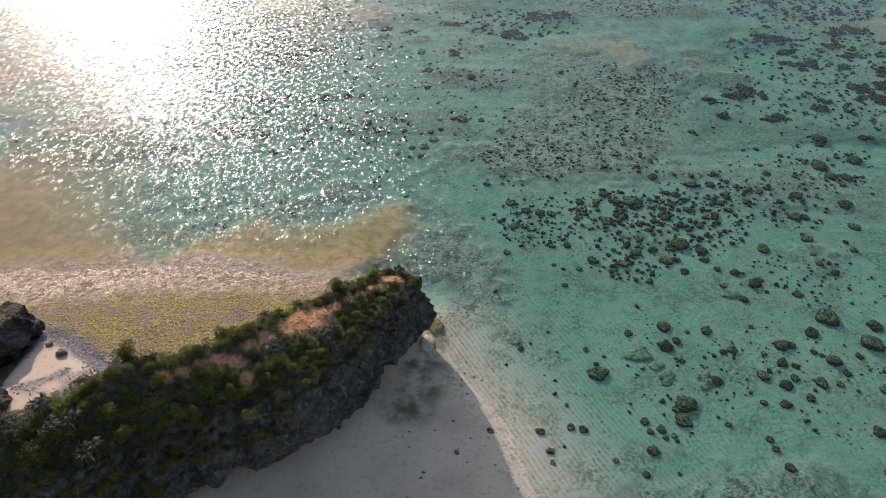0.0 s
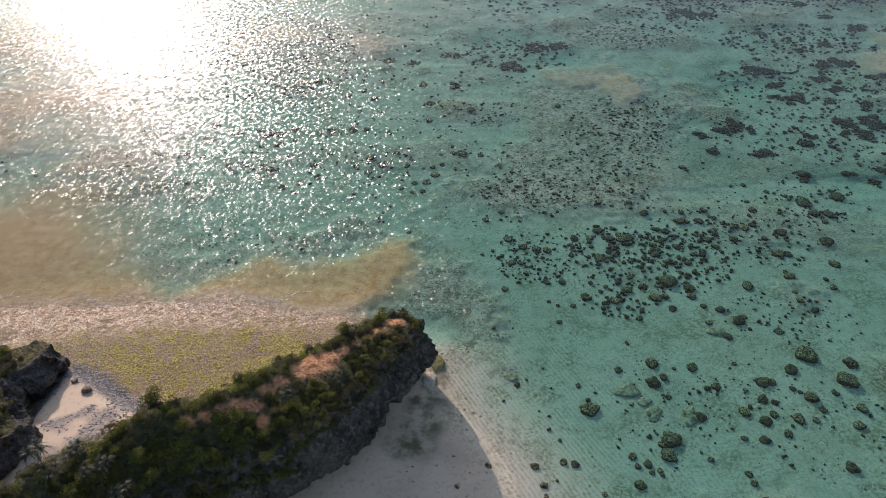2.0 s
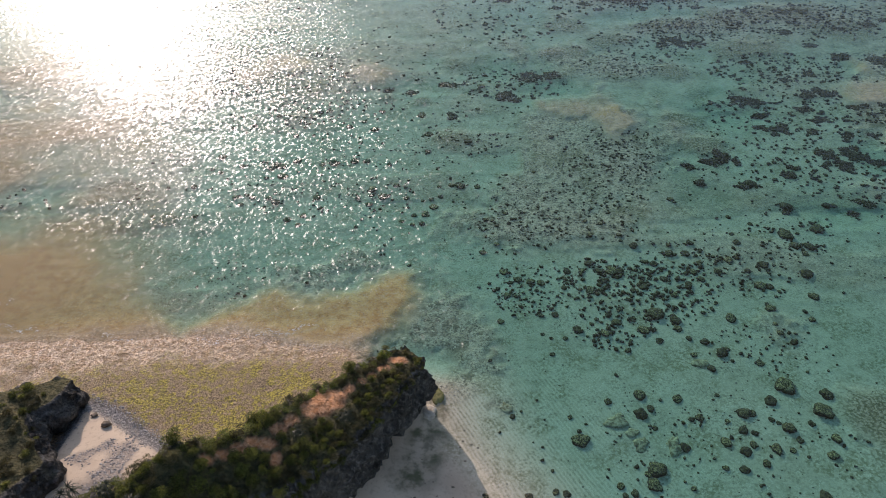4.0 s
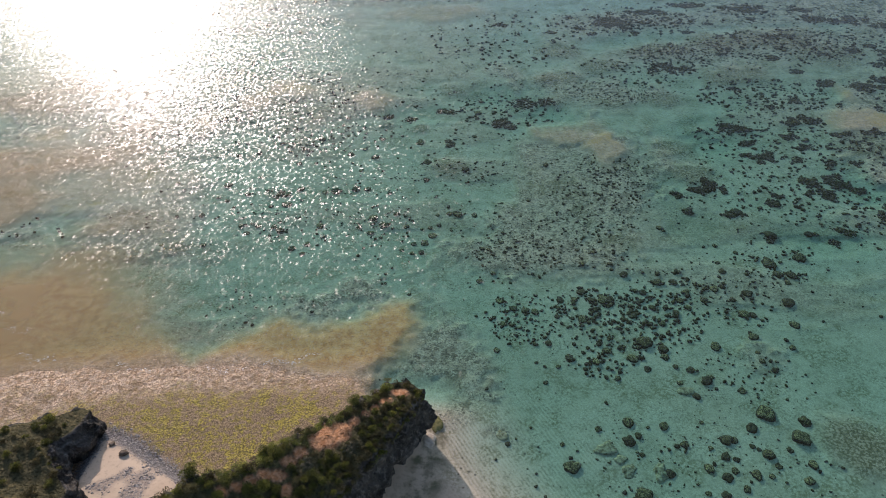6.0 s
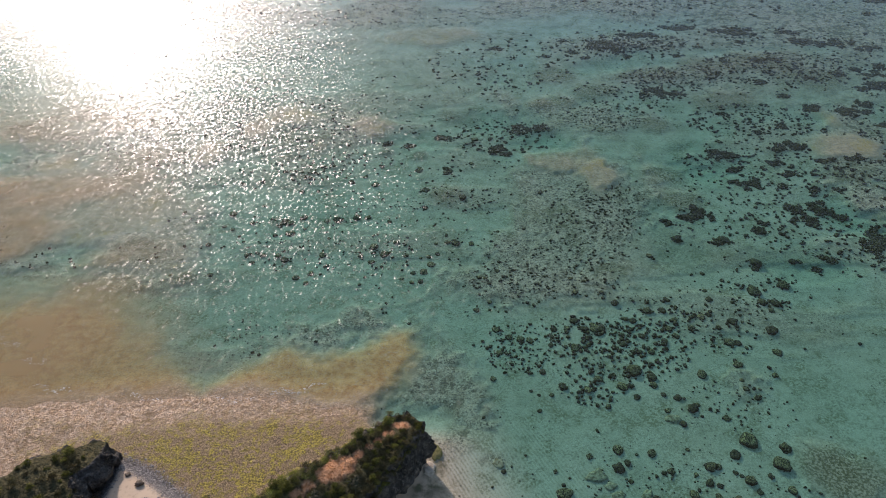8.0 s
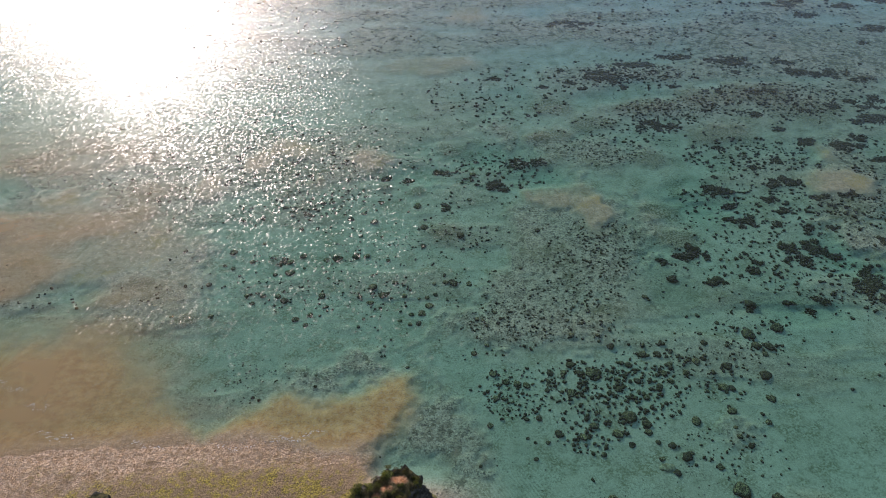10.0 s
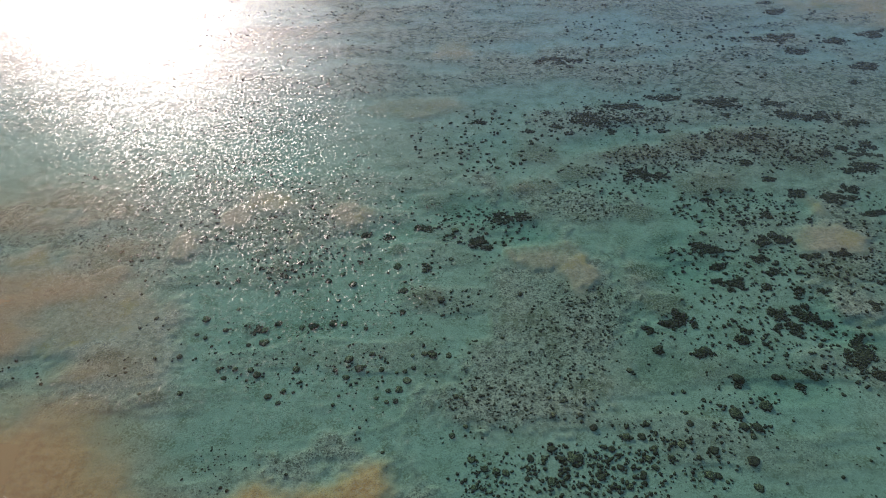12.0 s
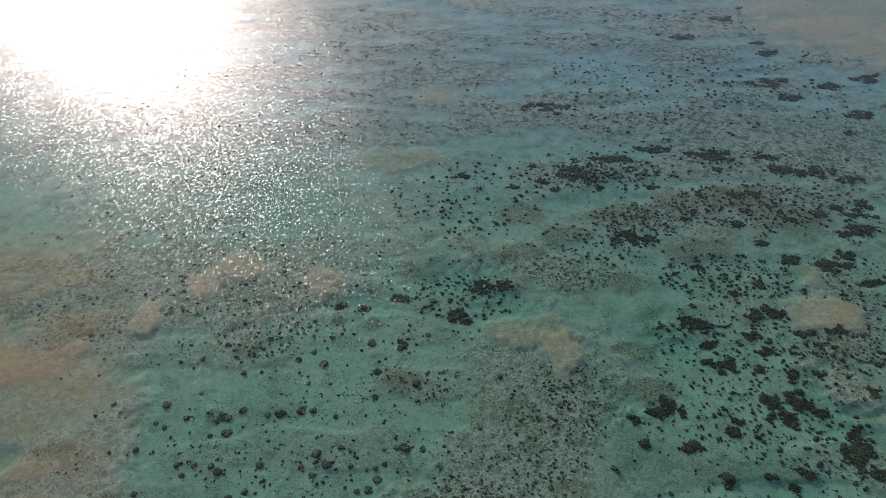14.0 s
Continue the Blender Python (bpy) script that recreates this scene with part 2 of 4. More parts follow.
def seabed_material():
    m = Nodes("sand_rock_and_rubble")
    big, mid, fine = m.noise(9, 5), m.noise(1.3, 5), m.noise(0.16, 4)
    sand = m.mix(m.span(big, 0.3, 0.7), (0.49, 0.43, 0.30), (0.57, 0.50, 0.36))
    sand = m.mix(m.math("MULTIPLY", m.span(mid, 0.45, 0.72), 0.5), sand, (0.33, 0.30, 0.19))
    sand = m.mix(m.math("MULTIPLY", m.span(m.noise(0.36, 3), 0.47, 0.60), m.span(m.noise(2.6, 3), 0.40, 0.60, 0.3, 0.8)), sand, (0.26, 0.23, 0.145))
    sand = m.mix(m.math("MULTIPLY", m.span(m.noise(0.22, 3), 0.52, 0.64), m.span(m.noise(1.9, 3), 0.40, 0.60, 0.1, 0.6)), sand, (0.74, 0.66, 0.50))
    wave = m.add("ShaderNodeTexWave", wave_type="BANDS", bands_direction="X")
    mapped = m.add("ShaderNodeMapping")
    m.link(m.world, mapped.inputs["Vector"])
    mapped.inputs["Rotation"].default_value = (0, 0, radians(-28))
    m.link(mapped.outputs[0], wave.inputs["Vector"])
    wave.inputs["Scale"].default_value, wave.inputs["Distortion"].default_value, wave.inputs["Detail"].default_value = 0.58, 3.2, 2.0
    wave.inputs["Detail Scale"].default_value = 0.6
    ridge = m.math("MULTIPLY", m.span(wave.outputs["Fac"], 0.25, 0.8), m.math("MULTIPLY", m.math("ADD", m.attr("ripple"), 0.12), m.span(m.noise(7, 3), 0.40, 0.62, 0.25, 0.60)))
    sand = m.mix(ridge, sand, (0.66, 0.58, 0.43))
    weedy = m.math("MULTIPLY", m.span(m.noise(5, 5), 0.50, 0.62), m.span(m.noise(0.4, 5), 0.44, 0.56))
    sand = m.mix(m.math("MULTIPLY", weedy, 0.7), sand, (0.20, 0.18, 0.085))
    # speckled coral rubble
    cell = m.cells(0.38)
    spot = m.math("MULTIPLY", m.span(cell, 0.55, 0.20), m.span(m.noise(1.4, 4), 0.38, 0.60))
    stones = m.mix(m.span(fine, 0.35, 0.65), (0.045, 0.042, 0.03), (0.15, 0.13, 0.09))
    ground = m.mix(m.span(mid, 0.3, 0.7), (0.36, 0.295, 0.20), (0.57, 0.47, 0.32))
    rubble = m.mix(spot, ground, stones)
    rubble = m.mix(m.math("MULTIPLY", m.span(m.noise(0.3, 4), 0.50, 0.60), 0.75), rubble, (0.09, 0.08, 0.055))
    rubble = m.mix(m.span(m.noise(3.2, 6, rough=0.6), 0.48, 0.63, 0, 0.55), rubble, m.mix(m.span(fine, 0.35, 0.65), (0.055, 0.05, 0.033), (0.15, 0.125, 0.08)))
    chunk = m.math("MULTIPLY", m.span(m.cells(0.85), 0.40, 0.24), m.span(m.noise(2.2, 4), 0.40, 0.56))
    rubble = m.mix(m.math("MULTIPLY", chunk, 0.8), rubble, (0.055, 0.05, 0.032))
    pale = m.math("MULTIPLY", m.span(m.cells(0.62), 0.34, 0.20), m.span(m.noise(1.7, 4), 0.44, 0.58))
    rubble = m.mix(m.math("MULTIPLY", pale, 0.8), rubble, (0.70, 0.60, 0.44))
    # crusts of reef with bleached rims
    crust = m.math("ADD", m.noise(2.1, 7, rough=0.70), m.math("MULTIPLY", m.attr("dense"), 0.055))
    rubble = m.mix(m.span(m.noise(13, 4), 0.48, 0.62, 0, 0.6), rubble, m.mix(m.span(fine, 0.35, 0.65), (0.10, 0.105, 0.045), (0.24, 0.22, 0.11)))
    rim = m.math("MULTIPLY", m.span(crust, 0.49, 0.53), m.span(crust, 0.60, 0.55))
    rubble = m.mix(m.math("MULTIPLY", rim, m.span(m.noise(0.25, 3), 0.38, 0.6, 0.2, 0.75)), rubble, (0.68, 0.58, 0.42))
    rubble = m.mix(m.span(crust, 0.55, 0.61, 0, 0.75), rubble, m.mix(m.span(m.noise(0.4, 4), 0.4, 0.6), (0.06, 0.055, 0.033), (0.21, 0.18, 0.11)))
    colour = m.mix(m.math("MULTIPLY", m.attr("rubble"), m.span(mid, 0.25, 0.45, 0.65, 1.0)), sand, rubble)
    # stray dark specks in the sand
    speck = m.math("MULTIPLY", m.span(m.cells(1.1), 0.20, 0.10), m.span(m.noise(6, 3), 0.47, 0.6))
    colour = m.mix(m.math("MULTIPLY", speck, 0.8), colour, (0.07, 0.06, 0.045))
    tan = m.mix(m.span(mid, 0.35, 0.65), (0.33, 0.265, 0.155), (0.46, 0.38, 0.245))
    tan = m.mix(m.span(m.noise(0.55, 5, rough=0.7), 0.46, 0.62, 0, 0.7), tan, (0.20, 0.155, 0.085))
    tan = m.mix(m.span(m.noise(7, 3), 0.55, 0.68, 0, 0.5), tan, (0.40, 0.28, 0.08))
    colour = m.mix(m.attr("tan"), colour, tan)
    turf = m.mix(m.span(fine, 0.35, 0.65), (0.07, 0.075, 0.035), (0.15, 0.145, 0.07))
    colour = m.mix(m.math("MULTIPLY", m.attr("turf"), m.span(m.noise(0.4, 4), 0.42, 0.58, 0.35, 0.9)), colour, turf)
    brown = m.mix(m.span(mid, 0.3, 0.7), (0.46, 0.24, 0.07), (0.66, 0.43, 0.17))
    brown = m.mix(m.span(fine, 0.45, 0.7, 0, 0.7), brown, (0.12, 0.08, 0.04))
    brown = m.mix(m.span(m.noise(0.45, 4), 0.5, 0.7, 0, 0.6), brown, (0.52, 0.40, 0.25))
    colour = m.mix(m.attr("brown"), colour, brown)
    knob = m.cells(0.13)
    rock = m.mix(m.span(m.noise(0.24, 6, rough=0.65), 0.38, 0.64), (0.16, 0.092, 0.043), (0.58, 0.38, 0.22))
    rock = m.mix(m.span(m.noise(1.0, 6, rough=0.7), 0.42, 0.56, 0, 0.6), rock, (0.17, 0.11, 0.055))
    colour = m.mix(m.attr("flat"), colour, rock)
    weed = m.mix(m.span(m.noise(0.22, 4), 0.38, 0.64), (0.10, 0.078, 0.012), (0.44, 0.35, 0.05))
    weed = m.mix(m.span(m.math("ADD", m.math("MULTIPLY", m.noise(0.9, 6, rough=0.65), 0.6), m.math("MULTIPLY", m.noise(4.5, 3), 0.4)), 0.44, 0.55, 0, 0.95), weed, m.mix(m.span(fine, 0.4, 0.6), (0.10, 0.065, 0.03), (0.36, 0.25, 0.14)))
    colour = m.mix(m.attr("algae"), colour, weed)
    dry = m.mix(m.span(big, 0.35, 0.65), (0.54, 0.42, 0.30), (0.44, 0.335, 0.235))
    dry = m.mix(m.span(m.noise(0.5, 5), 0.5, 0.7, 0, 0.5), dry, (0.31, 0.24, 0.17))
    colour = m.mix(m.attr("dry"), colour, dry)
    grav = m.mix(m.span(m.cells(0.30, out="Distance"), 0.12, 0.5), (0.34, 0.31, 0.28), (0.11, 0.10, 0.095))
    colour = m.mix(m.attr("gravel"), colour, grav)
    colour = m.mix(m.math("MULTIPLY", m.attr("stain"), m.span(m.noise(2.0, 5), 0.38, 0.62, 0.2, 0.9)), colour, m.mix(m.span(mid, 0.4, 0.6), (0.07, 0.075, 0.03), (0.16, 0.14, 0.09)))
    # relief: sand ripples, knobs of rock, stones
    soft = m.bump(m.math("MULTIPLY", wave.outputs["Fac"], m.attr("ripple")), 0.018, 0.5)
    soft = m.bump(mid, 0.045, 0.6, soft)
    soft = m.bump(m.math("MULTIPLY", m.noise(0.7, 6, rough=0.65), m.attr("flat")), 0.35, 0.9, soft)
    hard = m.math("MULTIPLY", m.math("ADD", m.attr("flat"), m.math("ADD", m.attr("gravel"), m.attr("rubble"))), m.math("SUBTRACT", 0.9, knob))
    normal = m.bump(m.math("ADD", hard, m.math("MULTIPLY", fine, 0.25)), 0.065, 0.9, soft)
    wet = m.math("MULTIPLY", m.math("SUBTRACT", m.attr("flat"), m.math("MULTIPLY", m.attr("algae"), 0.8)), m.span(m.noise(0.75, 6, rough=0.7), 0.43, 0.56, 0.1, 1.0))
    rough = m.math("SUBTRACT", 0.9, m.math("MULTIPLY", wet, 0.56))
    return m.done(colour, rough, normal, 0.5)


def water_material():
    m = Nodes("shallow_sea_water")
    t = m.tree
    depth = m.attr("depth")
    tint = m.add("ShaderNodeCombineColor")
    for socket, k in zip(tint.inputs, WATER_ABSORBS):
        thick = m.math("MULTIPLY", depth, -k)
        # less blue lost far out: sky reflection and haze painted into the tint
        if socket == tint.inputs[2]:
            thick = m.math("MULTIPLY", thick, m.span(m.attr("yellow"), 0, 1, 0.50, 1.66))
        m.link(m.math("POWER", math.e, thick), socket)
    clear = m.add("ShaderNodeBsdfTransparent")
    m.link(tint.outputs[0], clear.inputs["Color"])
    cloudy = m.add("ShaderNodeBsdfDiffuse")
    cloudy.inputs["Color"].default_value = (0.50, 0.335, 0.165, 1)
    cloud = m.add("ShaderNodeMixShader")
    m.link(m.attr("cloudy"), cloud.inputs[0])
    m.link(clear.outputs[0], cloud.inputs[1]), m.link(cloudy.outputs[0], cloud.inputs[2])
    stretched = m.add("ShaderNodeMapping")
    m.link(m.world, stretched.inputs["Vector"])
    stretched.inputs["Rotation"].default_value, stretched.inputs["Scale"].default_value = (0, 0, radians(-20)), (0.55, 1.0, 1.0)
    at = stretched.outputs[0]
    ruffle = m.attr("ruffle")
    ripple = m.math("ADD", m.math("MULTIPLY", m.noise(0.34, 2, at), 0.085), m.math("MULTIPLY", m.noise(1.1, 2, at), 0.13))
    weight = m.add("ShaderNodeLayerWeight")
    m.link(m.bump(ripple, 1.0, 1.0), weight.inputs["Normal"])
    grazing = weight.outputs["Facing"]
    mirror = m.math("MULTIPLY_ADD", m.math("POWER", grazing, 5.0), 0.98)
    facet = m.add("ShaderNodeMapping")
    m.link(m.world, facet.inputs["Vector"])
    facet.inputs["Rotation"].default_value, facet.inputs["Scale"].default_value = (0, 0, radians(-12)), (1.0, 0.60, 1.0)

    def leaning(colour, across, along):
        """A surface that leans at random, more across the wind than along it."""
        hue = m.add("ShaderNodeSeparateColor")
        m.link(colour, hue.inputs[0])
        lean = m.add("ShaderNodeCombineXYZ")
        for socket, part_of, reach in ((lean.inputs[0], hue.outputs[0], across), (lean.inputs[1], hue.outputs[1], along)):
            m.link(m.math("MULTIPLY", m.math("SUBTRACT", part_of, 0.5), m.math("MULTIPLY", ruffle, reach)), socket)
        lean.inputs[2].default_value = 1.0
        level = m.add("ShaderNodeVectorMath", operation="NORMALIZE")
        m.link(lean.outputs[0], level.inputs[0])
        return level.outputs[0], hue.outputs[2]

    def shine(normal, rough, bright):
        lobe = m.add("ShaderNodeBsdfGlossy", distribution="BECKMANN")
        lobe.inputs["Roughness"].default_value, lobe.inputs["Color"].default_value = rough, (bright, bright, bright, 1)
        m.link(normal, lobe.inputs["Normal"])
        return lobe

    def blend(share, one, other):
        node = m.add("ShaderNodeMixShader")
        m.put(node.inputs[0], share)
        m.link(one.outputs[0], node.inputs[1]), m.link(other.outputs[0], node.inputs[2])
        return node

    waves = m.add("ShaderNodeTexNoise")
    m.link(facet.outputs[0], waves.inputs["Vector"])
    waves.inputs["Scale"].default_value, waves.inputs["Detail"].default_value = 1 / 0.72, 3.0
    waves.inputs["Roughness"].default_value = 0.62
    tilted, _ = leaning(waves.outputs["Color"], *WAVE_SLOPES)
    sheen = blend(0.27, shine(tilted, WATER_ROUGH, 0.36), shine(tilted, 0.40, 1.0))
    # single steep facets that flash
    for size, share in ((0.20, 0.10), (0.12, 0.12)):
        flash, pick = leaning(m.cells(size, facet.outputs[0], out="Color"), *FLASH_SLOPES)
        sheen = blend(m.math("MULTIPLY", m.span(pick, 0.5, 0.52), 2 * share), sheen, shine(flash, 0.16, 0.35))
    mixed = m.add("ShaderNodeMixShader")
    m.link(mirror, mixed.inputs[0]), m.link(cloud.outputs[0], mixed.inputs[1]), m.link(sheen.outputs[0], mixed.inputs[2])
    m.link(mixed.outputs[0], m.out.inputs["Surface"])
    t.nodes.remove(m.bsdf)
    return m.mat


WAVE_SLOPES, FLASH_SLOPES = (1.70, 0.68), (0.66, 0.24)      # across and along the wind
WATER_ABSORBS, WATER_ROUGH = (0.61, 0.205, 0.142), 0.24


def rock_material(name="weathered_limestone"):
    m = Nodes(name)
    big, mid, fine = m.noise(3.5, 6), m.noise(0.6, 6, rough=0.65), m.noise(0.09, 4)
    colour = m.mix(m.span(big, 0.35, 0.65), (0.028, 0.026, 0.024), (0.105, 0.096, 0.084))
    colour = m.mix(m.span(mid, 0.45, 0.75, 0, 0.7), colour, (0.28, 0.26, 0.23))
    colour = m.mix(m.span(fine, 0.5, 0.7, 0, 0.5), colour, (0.04, 0.038, 0.035))
    earth = m.mix(m.span(mid, 0.3, 0.7), (0.54, 0.225, 0.09), (0.74, 0.40, 0.215))
    colour = m.mix(m.attr("humus"), colour, m.mix(m.span(mid, 0.35, 0.65), (0.055, 0.055, 0.025), (0.13, 0.11, 0.05)))
    colour = m.mix(m.attr("soil"), colour, earth)
    pits = m.span(m.cells(0.45), 0.1, 0.6)
    normal = m.bump(mid, 0.8, 1.0, m.bump(pits, 0.35, 0.9))
    normal = m.bump(fine, 0.06, 0.8, normal)
    return m.done(colour, 0.92, normal, 0.2)


def coral_material(name, dusted):
    m = Nodes(name)
    info = m.add("ShaderNodeObjectInfo").outputs["Random"]
    isl = m.add("ShaderNodeNewGeometry").outputs["Random Per Island"]
    pick = m.math("FRACT", m.math("ADD", info, isl))
    mid, fine = m.noise(0.35, 4), m.noise(0.07, 3)
    dark = m.mix(m.span(mid, 0.35, 0.65), (0.022, 0.020, 0.014), (0.07, 0.06, 0.038))
    up = m.add("ShaderNodeSeparateXYZ")
    m.link(m.add("ShaderNodeNewGeometry").outputs["Normal"], up.inputs[0])
    marble = m.mix(m.span(m.noise(0.16, 4), 0.42, 0.60), (0.05, 0.042, 0.022), (0.44, 0.34, 0.17))
    top = m.math("MULTIPLY", m.span(up.outputs["Z"], 0.55, 0.92), m.span(mid, 0.30, 0.55))
    colour = m.mix(m.math("MULTIPLY", top, m.span(pick, 0.0, 0.8, 0.2 * dusted, dusted)), dark, marble)
    return m.done(colour, 0.9, m.bump(mid, 0.12, 1.0, m.bump(fine, 0.03, 0.8)), 0.2)


def leaf_material(name, dark, light):
    m = Nodes(name)
    isl = m.add("ShaderNodeNewGeometry").outputs["Random Per Island"]
    info = m.add("ShaderNodeObjectInfo").outputs["Random"]
    colour = m.mix(isl, dark, light)
    colour = m.mix(m.span(info, 0.2, 1.0, 0, 0.5), colour, tuple(c * 0.6 for c in dark))
    m.bsdf.inputs["Transmission Weight"].default_value = 0.0
    m.done(colour, 0.55, None, 0.35)
    glow = m.add("ShaderNodeBsdfTranslucent")
    m.link(colour, glow.inputs["Color"])
    both = m.add("ShaderNodeMixShader")
    both.inputs[0].default_value = 0.45
    m.link(m.bsdf.outputs[0], both.inputs[1]), m.link(glow.outputs[0], both.inputs[2])
    m.link(both.outputs[0], m.out.inputs["Surface"])
    return m.mat


def plain_material(name, a, b, size, rough=0.85):
    m = Nodes(name)
    n = m.noise(size, 5)
    return m.done(m.mix(m.span(n, 0.3, 0.7), a, b), rough, m.bump(n, size * 0.3, 0.7), 0.3)


SEABED, WATER, ROCK, CORAL = seabed_material(), water_material(), rock_material(), coral_material("living_and_dead_coral", 1.0)
SMALL_CORAL = coral_material("small_dark_coral", 0.6)
REEF = coral_material("dark_reef_coral", 0.45)
LEAF = leaf_material("broad_green_leaves", (0.045, 0.056, 0.014), (0.27, 0.275, 0.062))
PALE_LEAF = leaf_material("grey_green_leaves", (0.05, 0.052, 0.027), (0.17, 0.158, 0.078))
BARK = plain_material("grey_bark", (0.10, 0.08, 0.06), (0.20, 0.17, 0.13), 0.1)
BOULDER = plain_material("brown_boulder_rock", (0.11, 0.08, 0.055), (0.26, 0.20, 0.14), 0.5)

# ---- ground and sea ----
XS = axis([(-4500, -300, 400, 30), (-300, -95, 20, 1.2), (-95, -62, 1.0, 0.4), (-62, 55, 0.36, 0.36), (55, 110, 0.4, 0.8), (110, 330, 0.9, 6), (330, 4500, 30, 400)])
YS = axis([(-1500, 0, 200, 8), (0, 28, 6, 0.4), (28, 105, 0.36, 0.36), (105, 170, 0.4, 0.8), (170, 380, 0.9, 3), (380, 4500, 6, 400)])
me, GX, GY = sheet("ground", XS, YS, lambda x, y: plan(x, y)["z"])
cover = plan(GX, GY)
for key in ("rubble", "tan", "turf", "brown", "flat", "algae", "gravel", "dry", "stain", "ripple", "dense"):
    attribute(me, key, cover[key])
me.materials.append(SEABED)
tagged(new("ground", me), "pale sandy seabed, rocky shelf and beach under shallow water", "seabed", kind="structure")

WX = axis([(-4500, -300, 400, 40), (-300, -90, 20, 2), (-90, 90, 1.2, 1.2), (90, 330, 2, 20), (330, 4500, 30, 400)])
WY = axis([(0, 25, 6, 2), (25, 130, 1.2, 1.2), (130, 380, 1.2, 8), (380, 4500, 8, 400)])
me, wx, wy = sheet("water", WX, WY, lambda x, y: 0 * x)
under = plan(wx, wy)
attribute(me, "depth", np.clip(-under["z"], 0, 3))
murk = fbm(wx * 0.5, wy, 14, 4, 61)
attribute(me, "cloudy", np.clip(0.02 + 0.46 * np.maximum(step(0.30, 0.62, murk) * step(-42, -74, wx + 0.15 * (wy - 100)) * step(190, 130, wy), np.maximum(0.22 * under["brown"] * step(0.35, 0.62, murk), 0.55 * step(-16, 1, inside(wx, wy, SHELF)) * step(-12, -46, wx) * step(0.22, 0.58, murk))), 0, 1))
calm = step(-1.0, 3.0, inside(wx, wy, SHELF) + 6 * (fbm(wx, wy, 8, 3, 2) - 0.5))
choppy = np.clip(1 - np.hypot((wx + 62) / 24, (wy - 97) / 6.5), 0, 1)
lee = step(-0.4, 0.5, patches(wx, wy, LEE, 0.4, 15))
attribute(me, "ruffle", 1.15 - 0.5 * lee - 0.62 * calm * step(-0.95, -0.25, under["z"]) * step(0.2, 0, choppy) + 0.95 * step(0, 0.5, choppy))
# falls off with distance, so the water's colour imitates far haze and reflected sky
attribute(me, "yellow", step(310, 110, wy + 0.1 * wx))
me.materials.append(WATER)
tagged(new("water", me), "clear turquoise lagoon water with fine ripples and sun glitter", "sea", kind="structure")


# ---- helpers for things ----
def part(name, bm, material, parent=None, label="", smooth=True):
    me = bpy.data.meshes.new(name)
    bm.to_mesh(me)
    bm.free()
    if smooth:
        me.polygons.foreach_set("use_smooth", np.ones(len(me.polygons), bool))
    me.materials.append(material)
    ob = new(name, me)
    ob.parent = parent
    return tagged(ob, label) if label else ob


def ground_z(x, y):
    return float(plan(np.array([x], float), np.array([y], float))["z"][0])


